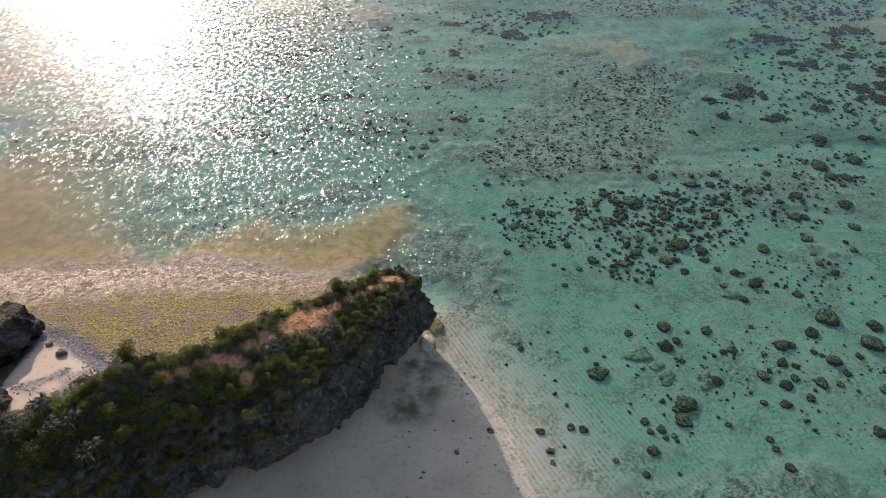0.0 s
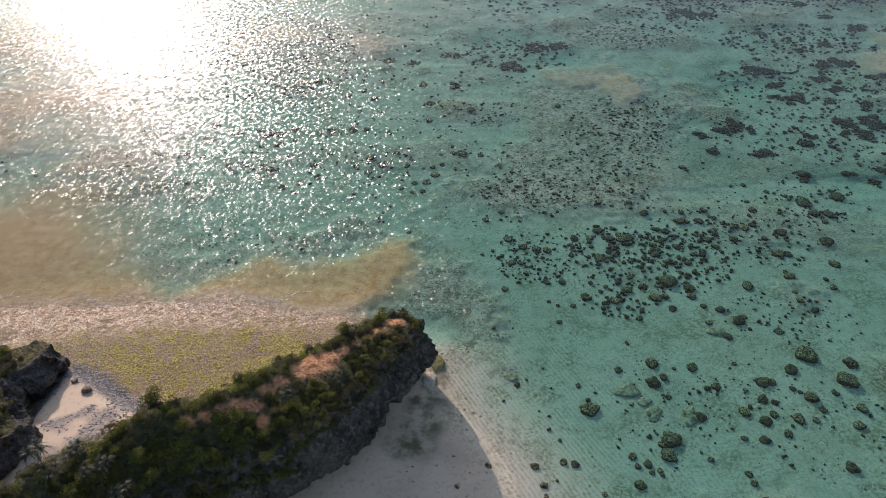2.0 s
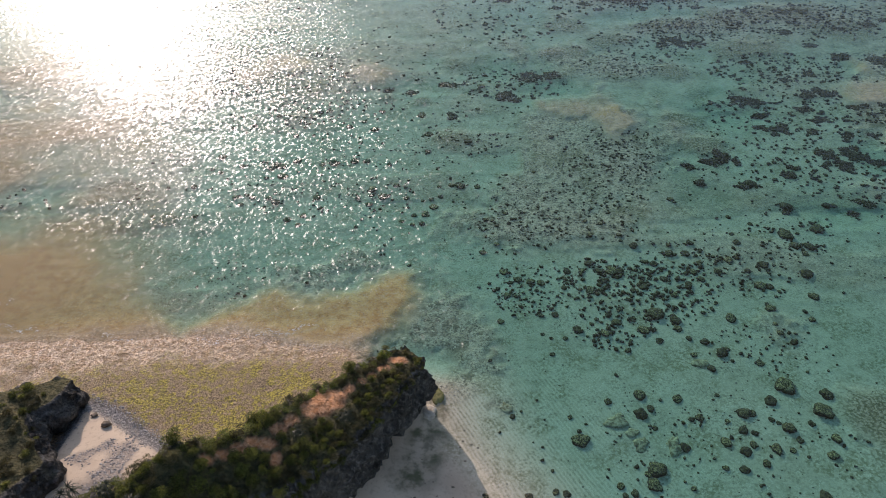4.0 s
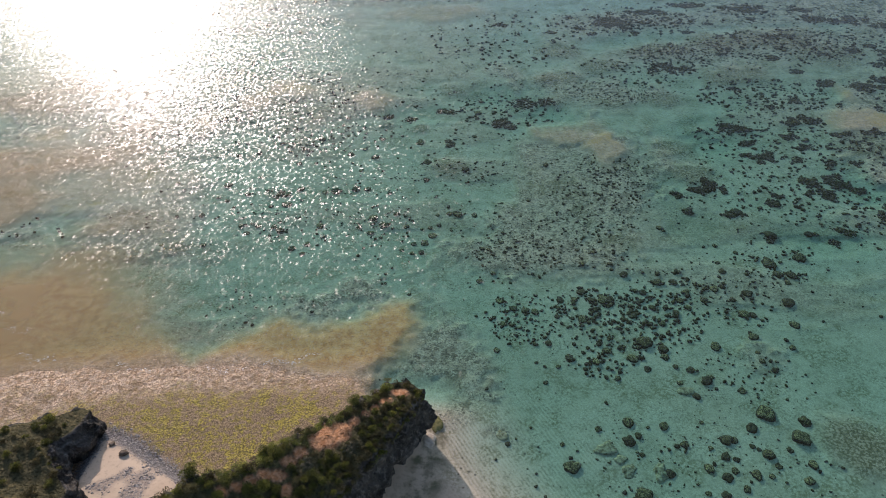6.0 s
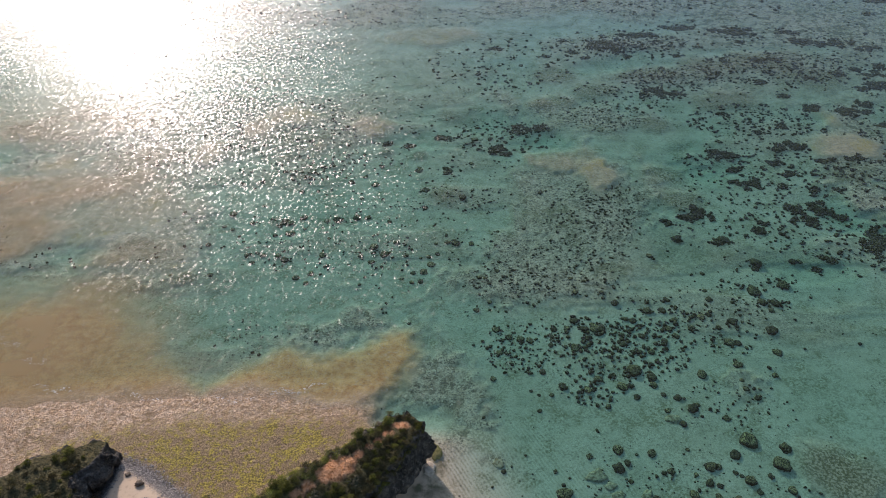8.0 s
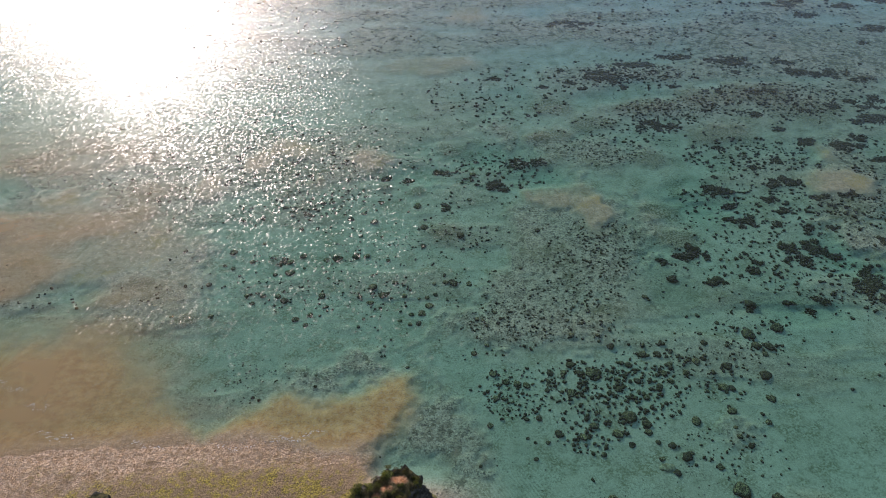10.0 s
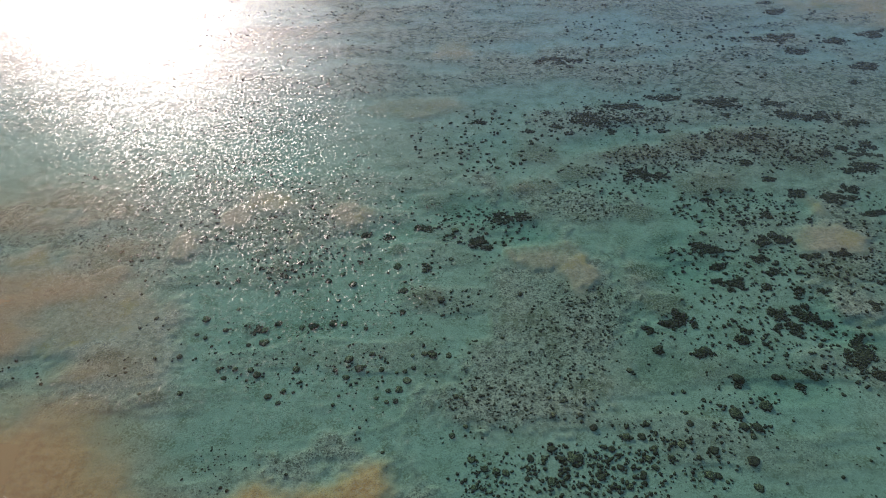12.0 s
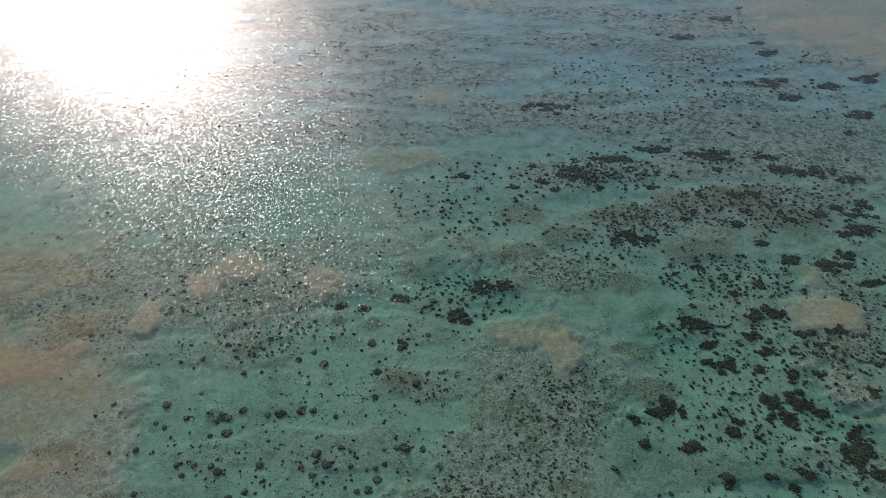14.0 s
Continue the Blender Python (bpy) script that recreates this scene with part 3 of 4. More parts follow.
# ---- rocky headlands ----
def headland(name, stations, label, soils, rough=1.0):
    """A rock ridge from cross-sections: back foot, back top, front top, front lip, front foot (x, y, z each), smoothed and broken up."""
    rows = np.array(stations, float).reshape(len(stations), 5, 3)
    n_len, n_round = 190, 96
    s = np.concatenate([[0], np.cumsum(np.linalg.norm(np.diff(rows[:, 1:3].mean(1), axis=0), axis=1))])
    at = np.linspace(0, s[-1], n_len)
    line = np.stack([[np.interp(at, s, rows[:, k, c]) for c in range(3)] for k in range(5)])      # 5, 3, n_len
    line = line.transpose(2, 0, 1)
    u = np.array([0, 0.22, 0.48, 0.80, 1.0])
    uu = np.linspace(0, 1, n_round)
    grid = np.stack([[np.interp(uu, u, line[i, :, c]) for c in range(3)] for i in range(n_len)]).transpose(0, 2, 1)
    for _ in range(3):
        grid[:, 1:-1] = (grid[:, :-2] + 2 * grid[:, 1:-1] + grid[:, 2:]) / 4
        grid[1:-1] = (grid[:-2] + 2 * grid[1:-1] + grid[2:]) / 4
    du, dv = np.gradient(grid, axis=1), np.gradient(grid, axis=0)
    nor = np.cross(du, dv)
    nor /= np.linalg.norm(nor, axis=-1, keepdims=True) + 1e-9
    middle = grid.mean(1, keepdims=True)
    if ((grid - middle) * nor).sum() < 0:
        nor = -nor
    top = np.clip(nor[..., 2], 0, 1)
    flatness = step(0.55, 0.9, top)
    push = np.empty(grid.shape[:2])
    for i in range(n_len):
        for j in range(n_round):
            p = Vector(grid[i, j])
            a = noise.fractal(p * 0.28, 0.9, 2.1, 5)
            r = 1 - abs(noise.noise(p * 0.55 + Vector((7, 3, 1)))) * 2
            push[i, j] = 1.0 * a + 0.75 * r + 0.35 * noise.noise(p * 1.7) + 0.16 * noise.noise(p * 4.1)
    edge = np.minimum(1, np.minimum(np.arange(n_round), np.arange(n_round)[::-1]) / 4)[None, :]
    grid = grid + nor * (push * rough * (1 - 0.75 * flatness) * edge)[..., None]
    bm = bmesh.new()
    vs = [[bm.verts.new(p) for p in row] for row in grid]
    for i in range(n_len - 1):
        for j in range(n_round - 1):
            bm.faces.new((vs[i][j], vs[i + 1][j], vs[i + 1][j + 1], vs[i][j + 1]))
    for end in (vs[0], vs[-1]):
        mid = bm.verts.new(sum((v.co for v in end), Vector()) / len(end))
        for a, b in zip(end, end[1:] + end[:1]):
            bm.faces.new((a, b, mid))
    bmesh.ops.recalc_face_normals(bm, faces=bm.faces)
    count = len(bm.verts)
    ob = part(name, bm, ROCK)
    tagged(ob, label, "cliff", kind="structure")
    flat_all = np.zeros(count)
    flat_all[: n_len * n_round] = flatness.ravel()
    co = np.empty(count * 3)
    ob.data.vertices.foreach_get("co", co)
    co = co.reshape(-1, 3)
    bare = step(-0.1, 0.35, patches(co[:, 0], co[:, 1], soils, 0.4, 31)) * step(0.2, 0.6, flat_all)
    attribute(ob.data, "soil", bare)
    attribute(ob.data, "humus", step(0.3, 0.8, flat_all) * (1 - bare))
    return ob, grid


SOILS = [(-15.1, 45.9, 1.1, 1.3), (-12.2, 47.3, 1.2, 0.9), (-13.9, 46.2, 2.0, 1.7), (-12.4, 46.4, 1.3, 1.1), (-14.9, 44.9, 0.9, 1.0), (-11.0, 48.6, 0.8, 0.7), (-9.7, 49.8, 0.7, 0.6), (-8.6, 50.9, 0.7, 0.5), (-7.3, 52.2, 1.0, 0.6), (-5.7, 53.6, 1.3, 0.7), (-16.6, 43.5, 1.0, 0.8),
         (-17.8, 42.4, 1.0, 0.7), (-20.0, 40.6, 1.1, 0.7), (-18.9, 40.6, 1.3, 0.8), (-17.6, 38.9, 0.7, 1.0), (-21.4, 39.7, 1.1, 0.7), (-22.8, 38.9, 1.0, 0.6), (-24.2, 38.2, 0.9, 0.6)]
cape, CAPE = headland("headland", [
    [(-4.2, 56.6, -0.6), (-4.4, 55.8, 8.6), (-3.2, 54.6, 8.4), (-1.9, 54.6, 3.0), (-3.4, 54.2, -0.6)],
    [(-9.0, 56.4, -0.4), (-8.0, 53.9, 9.6), (-4.6, 50.6, 9.7), (-3.3, 51.4, 2.5), (-5.6, 52.2, -0.4)],
    [(-13.5, 53.0, 0.0), (-12.2, 50.0, 10.8), (-8.4, 44.9, 10.2), (-6.4, 46.8, 2.9), (-9.2, 48.2, -0.2)],
    [(-18.5, 49.0, 0.2), (-16.6, 45.6, 12.0), (-12.0, 39.4, 10.8), (-10.5, 40.2, 4.0), (-13.6, 42.6, 0.0)],
    [(-24.0, 46.5, 0.4), (-21.8, 41.6, 13.2), (-17.5, 36.0, 11.0), (-15.3, 35.9, 4.8), (-18.6, 39.2, 0.2)],
    [(-30.0, 43.5, 0.8), (-28.0, 38.4, 14.4), (-24.0, 33.6, 11.4), (-22.3, 33.4, 5.2), (-24.4, 36.6, 0.4)],
    [(-36.0, 35.6, 1.5), (-33.6, 32.6, 15.2), (-30.0, 28.5, 13.0), (-28.6, 28.6, 6.4), (-30.4, 32.0, 0.6)],
    [(-44.0, 29.5, 2.0), (-41.5, 26.5, 17.0), (-38.0, 21.5, 15.0), (-36.0, 19.0, 8.5), (-38.0, 24.0, 1.0)],
    [(-62.0, 24.0, 2.0), (-59.0, 21.0, 18.0), (-55.0, 13.0, 16.0), (-53.0, 11.0, 9.0), (-55.0, 15.0, 1.0)]],
    "grey limestone headland with an overhanging foot and bare red soil", SOILS)
spur, SPUR = headland("rock_spur", [
    [(-49.0, 57.0, 0.0), (-48.8, 56.2, 4.8), (-47.6, 55.8, 4.9), (-46.9, 55.8, 2.0), (-47.8, 55.6, 0.6)],
    [(-54.0, 56.0, 0.0), (-52.6, 54.4, 5.8), (-48.4, 51.8, 5.8), (-47.2, 51.4, 3.6), (-48.6, 51.6, 1.0)],
    [(-57.0, 55.0, 0.1), (-55.0, 53.0, 6.4), (-50.4, 49.9, 6.2), (-48.9, 49.5, 3.8), (-50.0, 49.6, 1.4)],
    [(-60.0, 54.0, 0.2), (-57.0, 51.6, 7.0), (-49.2, 47.4, 6.8), (-47.4, 47.0, 4.2), (-49.0, 47.2, 1.6)],
    [(-64.0, 48.0, 0.5), (-61.0, 46.0, 7.5), (-45.6, 42.9, 6.2), (-43.9, 42.5, 4.6), (-45.6, 42.9, 2.0)],
    [(-72.0, 38.0, 0.8), (-68.0, 37.0, 11.0), (-49.0, 35.0, 9.0), (-47.0, 34.0, 6.0), (-49.0, 35.0, 2.0)],
    [(-82.0, 30.0, 0.8), (-78.0, 29.0, 14.0), (-62.0, 24.0, 12.0), (-60.0, 23.0, 7.0), (-62.0, 24.0, 2.0)]],
    "low dark limestone spur beside a sandy cove", [(-300, 0, 1, 1)], 0.85)


# ---- corals ----
def lump(seed, subdivisions, squash, ragged, flat_top=0.0):
    rng = random.Random(seed)
    bm = bmesh.new()
    bmesh.ops.create_icosphere(bm, subdivisions=subdivisions, radius=1)
    shift = Vector((rng.uniform(0, 90), rng.uniform(0, 90), rng.uniform(0, 90)))
    for v in bm.verts:
        d = v.co.normalized()
        k = 1 + ragged * noise.noise(d * 1.2 + shift) + ragged * 0.5 * noise.noise(d * 2.9 + shift) + ragged * 0.35 * noise.noise(d * 6.5 + shift)
        v.co = d * k
        v.co.z = v.co.z * squash
        if flat_top and v.co.z > flat_top * squash:
            v.co.z = flat_top * squash + (v.co.z - flat_top * squash) * 0.35
    return bm


def reef_slab(seed):
    """A ragged patch of coral knobs one metre in half width, in a few uneven lobes."""
    rng = random.Random(seed)
    bm = bmesh.new()
    lobes = [(rng.uniform(-0.5, 0.5), rng.uniform(-0.36, 0.36), rng.uniform(0.26, 0.46)) for _ in range(6)]
    for k in range(120):
        cx, cy, spread = lobes[rng.randrange(6)]
        a, d = rng.uniform(0, 6.283), spread * (rng.random() ** 0.5 if k % 6 else rng.uniform(0.85, 1.12))
        r = (0.05 + 0.13 * rng.random() ** 2) * (1.0 if k % 6 else 0.8)
        m = pose(cx + math.cos(a) * d, cy + math.sin(a) * d, rng.uniform(-0.02, 0.03), 0, 0, rng.uniform(0, 360)) @ Matrix.Diagonal((r * 1.1, r * 0.9, r * rng.uniform(0.6, 1.3), 1))
        piece = lump(seed * 31 + k, 2 if r > 0.1 else 1, 1.0, 0.65)
        piece.transform(m)
        tmp = bpy.data.meshes.new("piece")
        piece.to_mesh(tmp)
        piece.free()
        bm.from_mesh(tmp)
        bpy.data.meshes.remove(tmp)
    return bm


HEADS_BY_BEACH = [(16.8, 48.6, 1.4), (25.3, 52.3, 1.1), (26.8, 53.2, 0.7), (25.9, 55.4, 1), (30.7, 54.6, 0.9), (21.5, 54.5, 0.6), (32.7, 51.5, 0.7), (31.6, 51.3, 0.5), (25.4, 44.3, 1.4), (24.2, 43.7, 0.6), (24.6, 42.3, 1.1), (20.5, 42.2, 0.6), (20.8, 41, 0.5), (22, 41.2, 0.7), (22.2, 40.2, 0.4), (20.6, 38.7, 0.8), (19.2, 36.1, 0.5), (16.5, 37.6, 0.4), (12.6, 41.4, 0.6), (13.9, 41.2, 0.6), (9.4, 40.8, 0.6), (10.1, 38.5, 0.5), (10.2, 37.2, 0.4), (4.3, 40.8, 0.5), (0.8, 38.2, 0.4), (45.6, 56.1, 1.6), (42.8, 53.8, 1), (50.6, 54.6, 1.1), (48.9, 52.1, 1.7), (37.6, 49.4, 0.8)]
HEADS_OFF_BEACH = [(38.9, 49, 0.6), (43.5, 49.6, 1), (48.8, 47.9, 0.9), (47.3, 45.5, 0.9), (40.8, 46.6, 0.9), (36.9, 46.4, 0.9), (38.2, 47.3, 0.7), (44.1, 47.8, 0.6), (34.9, 47.8, 0.9), (38.5, 52, 1.1), (39.6, 51.9, 0.7), (38.8, 44.6, 0.7), (35.9, 43.9, 0.8), (33.7, 44.2, 0.5), (32.6, 39.7, 0.5), (32.8, 38.6, 0.5), (33.3, 36.3, 0.7), (44, 40.2, 0.9), (42.9, 35.8, 0.8), (36.1, 55, 0.4), (26.6, 50.2, 0.5), (46.6, 50.2, 0.6), (42.7, 46.3, 0.5), (41.8, 50.9, 0.5), (42.5, 50.4, 0.4), (36.1, 50.9, 0.4), (8.6, 52.3, 0.5), (16.1, 52.2, 0.4), (15.3, 62.9, 0.5), (8.5, 69.5, 0.7), (29.6, 47.2, 0.8)]
HEADS_NEAR_LAGOON = [(16.8, 70.6, 0.7), (31.7, 70.2, 1.6), (34.4, 68.6, 1), (34.2, 67.1, 0.8), (31, 64.8, 0.7), (35.3, 65.1, 0.6), (37.4, 64.4, 0.8), (35.1, 62, 0.6), (36.8, 59.5, 0.7), (39.1, 62.2, 1.1), (40.1, 62.9, 0.5), (43.8, 60.2, 0.7), (42.6, 68.8, 1.1), (49.2, 70.6, 1), (49.9, 63.8, 0.7), (54.4, 68.2, 0.7), (48.6, 65.5, 0.6), (48.6, 67.3, 0.5), (29.2, 66.9, 1.1), (26.1, 63.2, 0.6), (25.6, 68.7, 0.9), (23.5, 66.5, 0.8), (19.6, 67.4, 0.9), (17.6, 65.8, 0.5), (15.6, 65.9, 0.4), (14.4, 66.8, 0.4), (29.1, 41.7, 0.5), (23.1, 40.4, 0.4), (22.5, 36.1, 0.3), (48.9, 52.7, 0.8)]
HEADS_MID_LAGOON = [(46.4, 81.5, 0.9), (50.3, 92.9, 0.7), (41.5, 98.3, 0.9), (48.6, 103.6, 1.2), (57.8, 102.6, 1.6), (61.5, 95.6, 1.6), (58.1, 87.6, 1.6), (58.6, 84.6, 1.1), (60.9, 84.5, 1.2), (59.5, 82.6, 0.8), (64.1, 88.9, 1.4), (49.2, 85.7, 0.8), (49.2, 88.1, 0.6), (53.4, 90.8, 0.6), (41.6, 81.1, 0.7), (51.6, 80.2, 1), (57.6, 77.8, 1.4), (49.5, 75.5, 1.1), (50.8, 75.4, 0.9), (56.7, 72.9, 1), (68.7, 95.5, 1.1), (69.9, 95.4, 0.9), (3.8, 104.6, 1), (7.1, 104.3, 0.7), (12.7, 107.4, 0.6), (18.1, 107.9, 0.6), (26, 109.4, 0.6), (11.6, 95.3, 0.7), (12.6, 93.6, 0.6), (25.1, 92.4, 0.6), (25.2, 88.6, 0.7)]
HEADS_THICKET = [(27.6, 91.5, 0.5), (30.1, 88.4, 0.6), (32, 85.7, 0.9), (6.9, 85.4, 0.7), (9.4, 87.1, 0.6), (8.1, 93.8, 0.8), (9, 93.4, 0.6), (25.2, 79.8, 0.9), (27.2, 79.7, 1.3), (28.3, 79.8, 1.1), (23.9, 81.7, 0.9), (22.4, 79.9, 0.7), (20.1, 80, 0.8), (19, 76.3, 0.6), (23, 75.5, 1), (31.3, 76, 0.9), (34.3, 81.3, 0.8), (35, 77.6, 0.8), (37.3, 83.5, 0.9), (40.1, 83.4, 0.9), (40, 79.2, 0.8), (43.9, 79, 0.8), (40.8, 77.4, 0.8), (38.5, 76.2, 0.8), (35.7, 74.1, 0.8), (10, 80.4, 0.9), (12.1, 78.5, 0.8), (14, 78, 0.9), (15.6, 77.5, 0.8), (10.1, 75.1, 0.7)]
HEADS_WEST_LAGOON = [(-15.9, 120.7, 0.7), (-13.2, 125.8, 1.3), (-15.6, 129.1, 0.8), (-18.6, 127.1, 1.2), (-3.3, 131.1, 1.3), (3.3, 144.2, 2.5), (3.5, 130.4, 2.3), (10.3, 143.4, 1.2), (8.9, 132.9, 0.8), (-19.7, 134.8, 0.6), (-2.1, 116.5, 1), (-1.8, 122.9, 1.3), (6.1, 119.5, 1.4), (-9.6, 112.1, 0.7), (-16.5, 114, 1.4), (-14.2, 113.9, 1.1), (-20.5, 113.5, 1.4), (-22.9, 113.2, 0.9), (-31.9, 112.9, 1.8), (-30.4, 112.8, 1.1), (-27.9, 114.6, 1.2), (-27.2, 110.7, 0.5), (-30.1, 109.4, 1.4), (-33.1, 108.9, 0.7), (-38.5, 113.3, 0.9), (-43.2, 116.5, 1.3), (-44.2, 112.2, 0.7), (-42.3, 111.2, 0.7), (-46.1, 106.1, 0.9), (-34.5, 102.5, 0.8), (-37.8, 102.7, 0.8), (-36.3, 100.5, 0.8)]
HEADS_WEST_CHANNEL = [(-31.4, 102.1, 0.9), (-30, 100.9, 1.1), (-22.6, 102, 1.1), (-15, 101.2, 0.7), (-21.8, 107.1, 0.5), (-24.3, 96.7, 0.9), (-27.1, 95.6, 1), (-43.7, 97, 0.8), (-25, 94, 0.7), (-51.3, 97, 0.6), (3.9, 104.2, 1.3), (2.3, 104.5, 0.8), (0, 104.2, 0.7), (7.1, 103.7, 0.8), (-1.1, 98.1, 1.2), (-2.5, 96.1, 1.1), (-4.6, 95.9, 0.8), (-6, 100.9, 0.8), (-3.2, 93.4, 0.8), (-4.9, 93.3, 0.7), (0.2, 101, 0.7), (-1.5, 100.3, 0.7), (-3.1, 100.1, 0.5), (-6.8, 94.3, 0.6), (-8, 105, 0.9), (-12.5, 103.9, 1.3), (-10.3, 101.4, 1.3), (-12.8, 99.5, 1), (-37, 119.1, 0.6), (-53.5, 116.7, 0.7), (-25.9, 124.1, 0.7), (-29.5, 124.1, 0.9)]
SLABS_EAST = [(79.9, 112.4, 5.1), (77.1, 107.9, 3.4), (48.2, 109, 2), (55.6, 111.4, 4.8), (56.6, 101.7, 2.7), (48.4, 102.9, 1.4), (65.5, 104.6, 2.6), (70.3, 120.8, 3.3), (68.8, 132.9, 4.5), (82.7, 135.8, 4.2), (68.5, 127.1, 2.2), (84.6, 108.6, 2.1), (88.1, 103.1, 3.1), (86.9, 98.6, 5), (61.2, 94.6, 1.8), (75.9, 95.5, 2.1), (72.4, 93, 1.7), (83.2, 118.4, 2.2), (76.3, 119.8, 2.2), (67.6, 107.2, 1.8), (66.9, 122.3, 2.6), (87.9, 118.2, 2.2), (96.5, 112.8, 2.7), (88.1, 94.9, 2.5), (79.8, 124.4, 2.7), (107.8, 151.8, 4.3), (114.2, 144.4, 3.2), (99, 153.2, 3.1), (16.1, 138.6, 4.7), (23.9, 147.9, 4.1)]
SLABS_FAR = [(93, 202.2, 9.2), (109.4, 200.2, 4.4), (113.2, 193, 4.9), (121.8, 191.1, 5.6), (129.1, 186.7, 3.8), (126.6, 175.6, 4.2), (124, 170.5, 4.1), (119.8, 163.3, 5.1), (118.7, 174.3, 2.9), (61.7, 164.9, 7.1), (51.2, 233.8, 9.2), (53.6, 194, 6.8), (45.7, 186.6, 2.2), (66.5, 201.6, 4.7), (78.1, 206.4, 4.9), (131.1, 247.3, 8.3), (134, 236.9, 4.4), (151.4, 244.5, 5.4), (152.7, 223.6, 5.9), (141.7, 211.9, 2.5), (167.5, 249.6, 6.5), (138.7, 272.9, 5.8), (138.6, 282, 4.2), (134.4, 306.1, 6.3), (113.2, 289.3, 5), (77.1, 284.2, 2.2), (41.1, 198.9, 1.6), (20.7, 194.9, 3.3), (34.2, 188.3, 2.2), (95, 180.1, 3.4)]
SLABS_REEF = [(99.3, 154.2, 3.2), (104.7, 150.7, 3.5), (78.5, 129.4, 2.6), (70.0, 133.2, 2.4), (87.1, 135.0, 3.0), (90.0, 168.3, 2.6), (111.9, 153.7, 3.2), (112.6, 144.4, 2.6), (66.3, 135.2, 2.0), (93.5, 160.2, 2.4), (71.0, 122.1, 2.2), (113.0, 171.1, 2.6), (73.8, 152.5, 1.8), (86.6, 144.8, 2.2), (90.9, 129.1, 2.6), (97.4, 129.7, 2.6), (93.9, 194.0, 2.6), (82.5, 205.6, 3.0), (58.0, 187.3, 2.4), (72.1, 186.5, 2.2), (84.9, 181.7, 2.4), (98.7, 180.9, 2.8), (104.6, 169.0, 2.4), (51.7, 196.3, 3.2), (42.6, 190.9, 2.6), (1.6, 145.2, 2.2), (-6.1, 141.8, 2.4), (-11.3, 143.0, 2.0), (14.3, 138.1, 2.4), (79.7, 142.2, 1.9)]
HEAD_KINDS = []
for k in range(10):
    form = part("boulder_coral", lump(100 + k, 3, 0.5, 0.26 if k < 6 else 0.5, 0.5 if k % 2 else 0.75), CORAL)
    tagged(form, "rounded dark coral head with a sand-dusted top in clear water", "coral", "coral heads in the lagoon")
    HEAD_KINDS.append(form)
SLAB_KINDS = []
for k in range(6):
    form = part("reef_patch", reef_slab(300 + k), REEF)
    tagged(form, "broad dark patch of lumpy reef coral below the surface", "coral reef", "reef patches in the lagoon")
    SLAB_KINDS.append(form)

rng = random.Random(4)
ready = {}


def place(kinds, x, y, r, flat=1.0):
    """One more coral of a kind, bedded in the sand."""
    k = rng.randrange(len(kinds))
    z = ground_z(x, y)
    if z > -0.4 and (y > 95 or (x < -8 and y > 60)):
        return None
    m = pose(x, y, z + r * 0.05, rng.uniform(-8, 8), rng.uniform(-8, 8), rng.uniform(0, 360)) if flat == 1.0 else pose(x, y, z + 0.02, 0, 0, rng.uniform(0, 360))
    ob = kinds[k] if (id(kinds), k) not in ready else copy_thing(kinds[k], m)
    ready[(id(kinds), k)] = True
    tall = min(1.0, max(0.35, (-z + 0.05) / (0.5 * r + 0.05)))
    high = r * tall * rng.uniform(0.85, 1.0) * flat
    if flat != 1.0:
        high = min(high, max(0.1, (-z - 0.2) / 0.24))
    ob.matrix_basis = m @ Matrix.Diagonal((r, r * rng.uniform(0.8, 1.0), high, 1))
    return ob


for x, y, r in HEADS_BY_BEACH + HEADS_OFF_BEACH + HEADS_NEAR_LAGOON + HEADS_MID_LAGOON + HEADS_THICKET + HEADS_WEST_LAGOON + HEADS_WEST_CHANNEL:
    place(SLAB_KINDS, x, y, r * 1.1, 0.7) if r > 1.75 else place(HEAD_KINDS, x, y, r * (0.82 if y < 92 else 0.72))
knolls = []
for x, y, r in SLABS_EAST + SLABS_FAR + SLABS_REEF:
    place(SLAB_KINDS, x, y, min(r, 2.2), 0.9)
    for _ in range(int(1.6 * r) if r > 2.4 else 1):
        a, d = rng.uniform(0, 6.283), rng.random() ** 0.6
        px, py, size = x + math.cos(a) * d * r * 0.95, y + math.sin(a) * d * r * 0.5, rng.uniform(0.28, 0.5) * min(r, 5)
        if y < 142:
            place(SLAB_KINDS, px, py, size, 0.9)
        else:
            knolls += [(px + rng.gauss(0, 0.42) * size, py + rng.gauss(0, 0.30) * size, size * rng.uniform(0.08, 0.26)) for _ in range(34)]

# pale, half-dead coral mounds off the beach
MOUND = plain_material("pale_dead_coral", (0.16, 0.125, 0.07), (0.50, 0.42, 0.27), 0.35)
for k, (x, y, r) in enumerate(((21.9, 51.2, 1.35), (24.2, 47.9, 1.0), (28.3, 47.5, 1.2), (7.9, 53.6, 0.9), (35.6, 60.4, 1.1), (23.6, 49.5, 0.8))):
    form = part("coral_mound", lump(160 + k, 3, 0.34, 0.6, 0.45), MOUND)
    form.matrix_basis = pose(x, y, ground_z(x, y) - 0.02, 0, 0, 40 * k) @ Matrix.Diagonal((r, r * 0.75, r * 0.9, 1))
    tagged(form, "low pale mound of dead coral on the sandy bottom", "coral", "pale coral mounds off the beach")

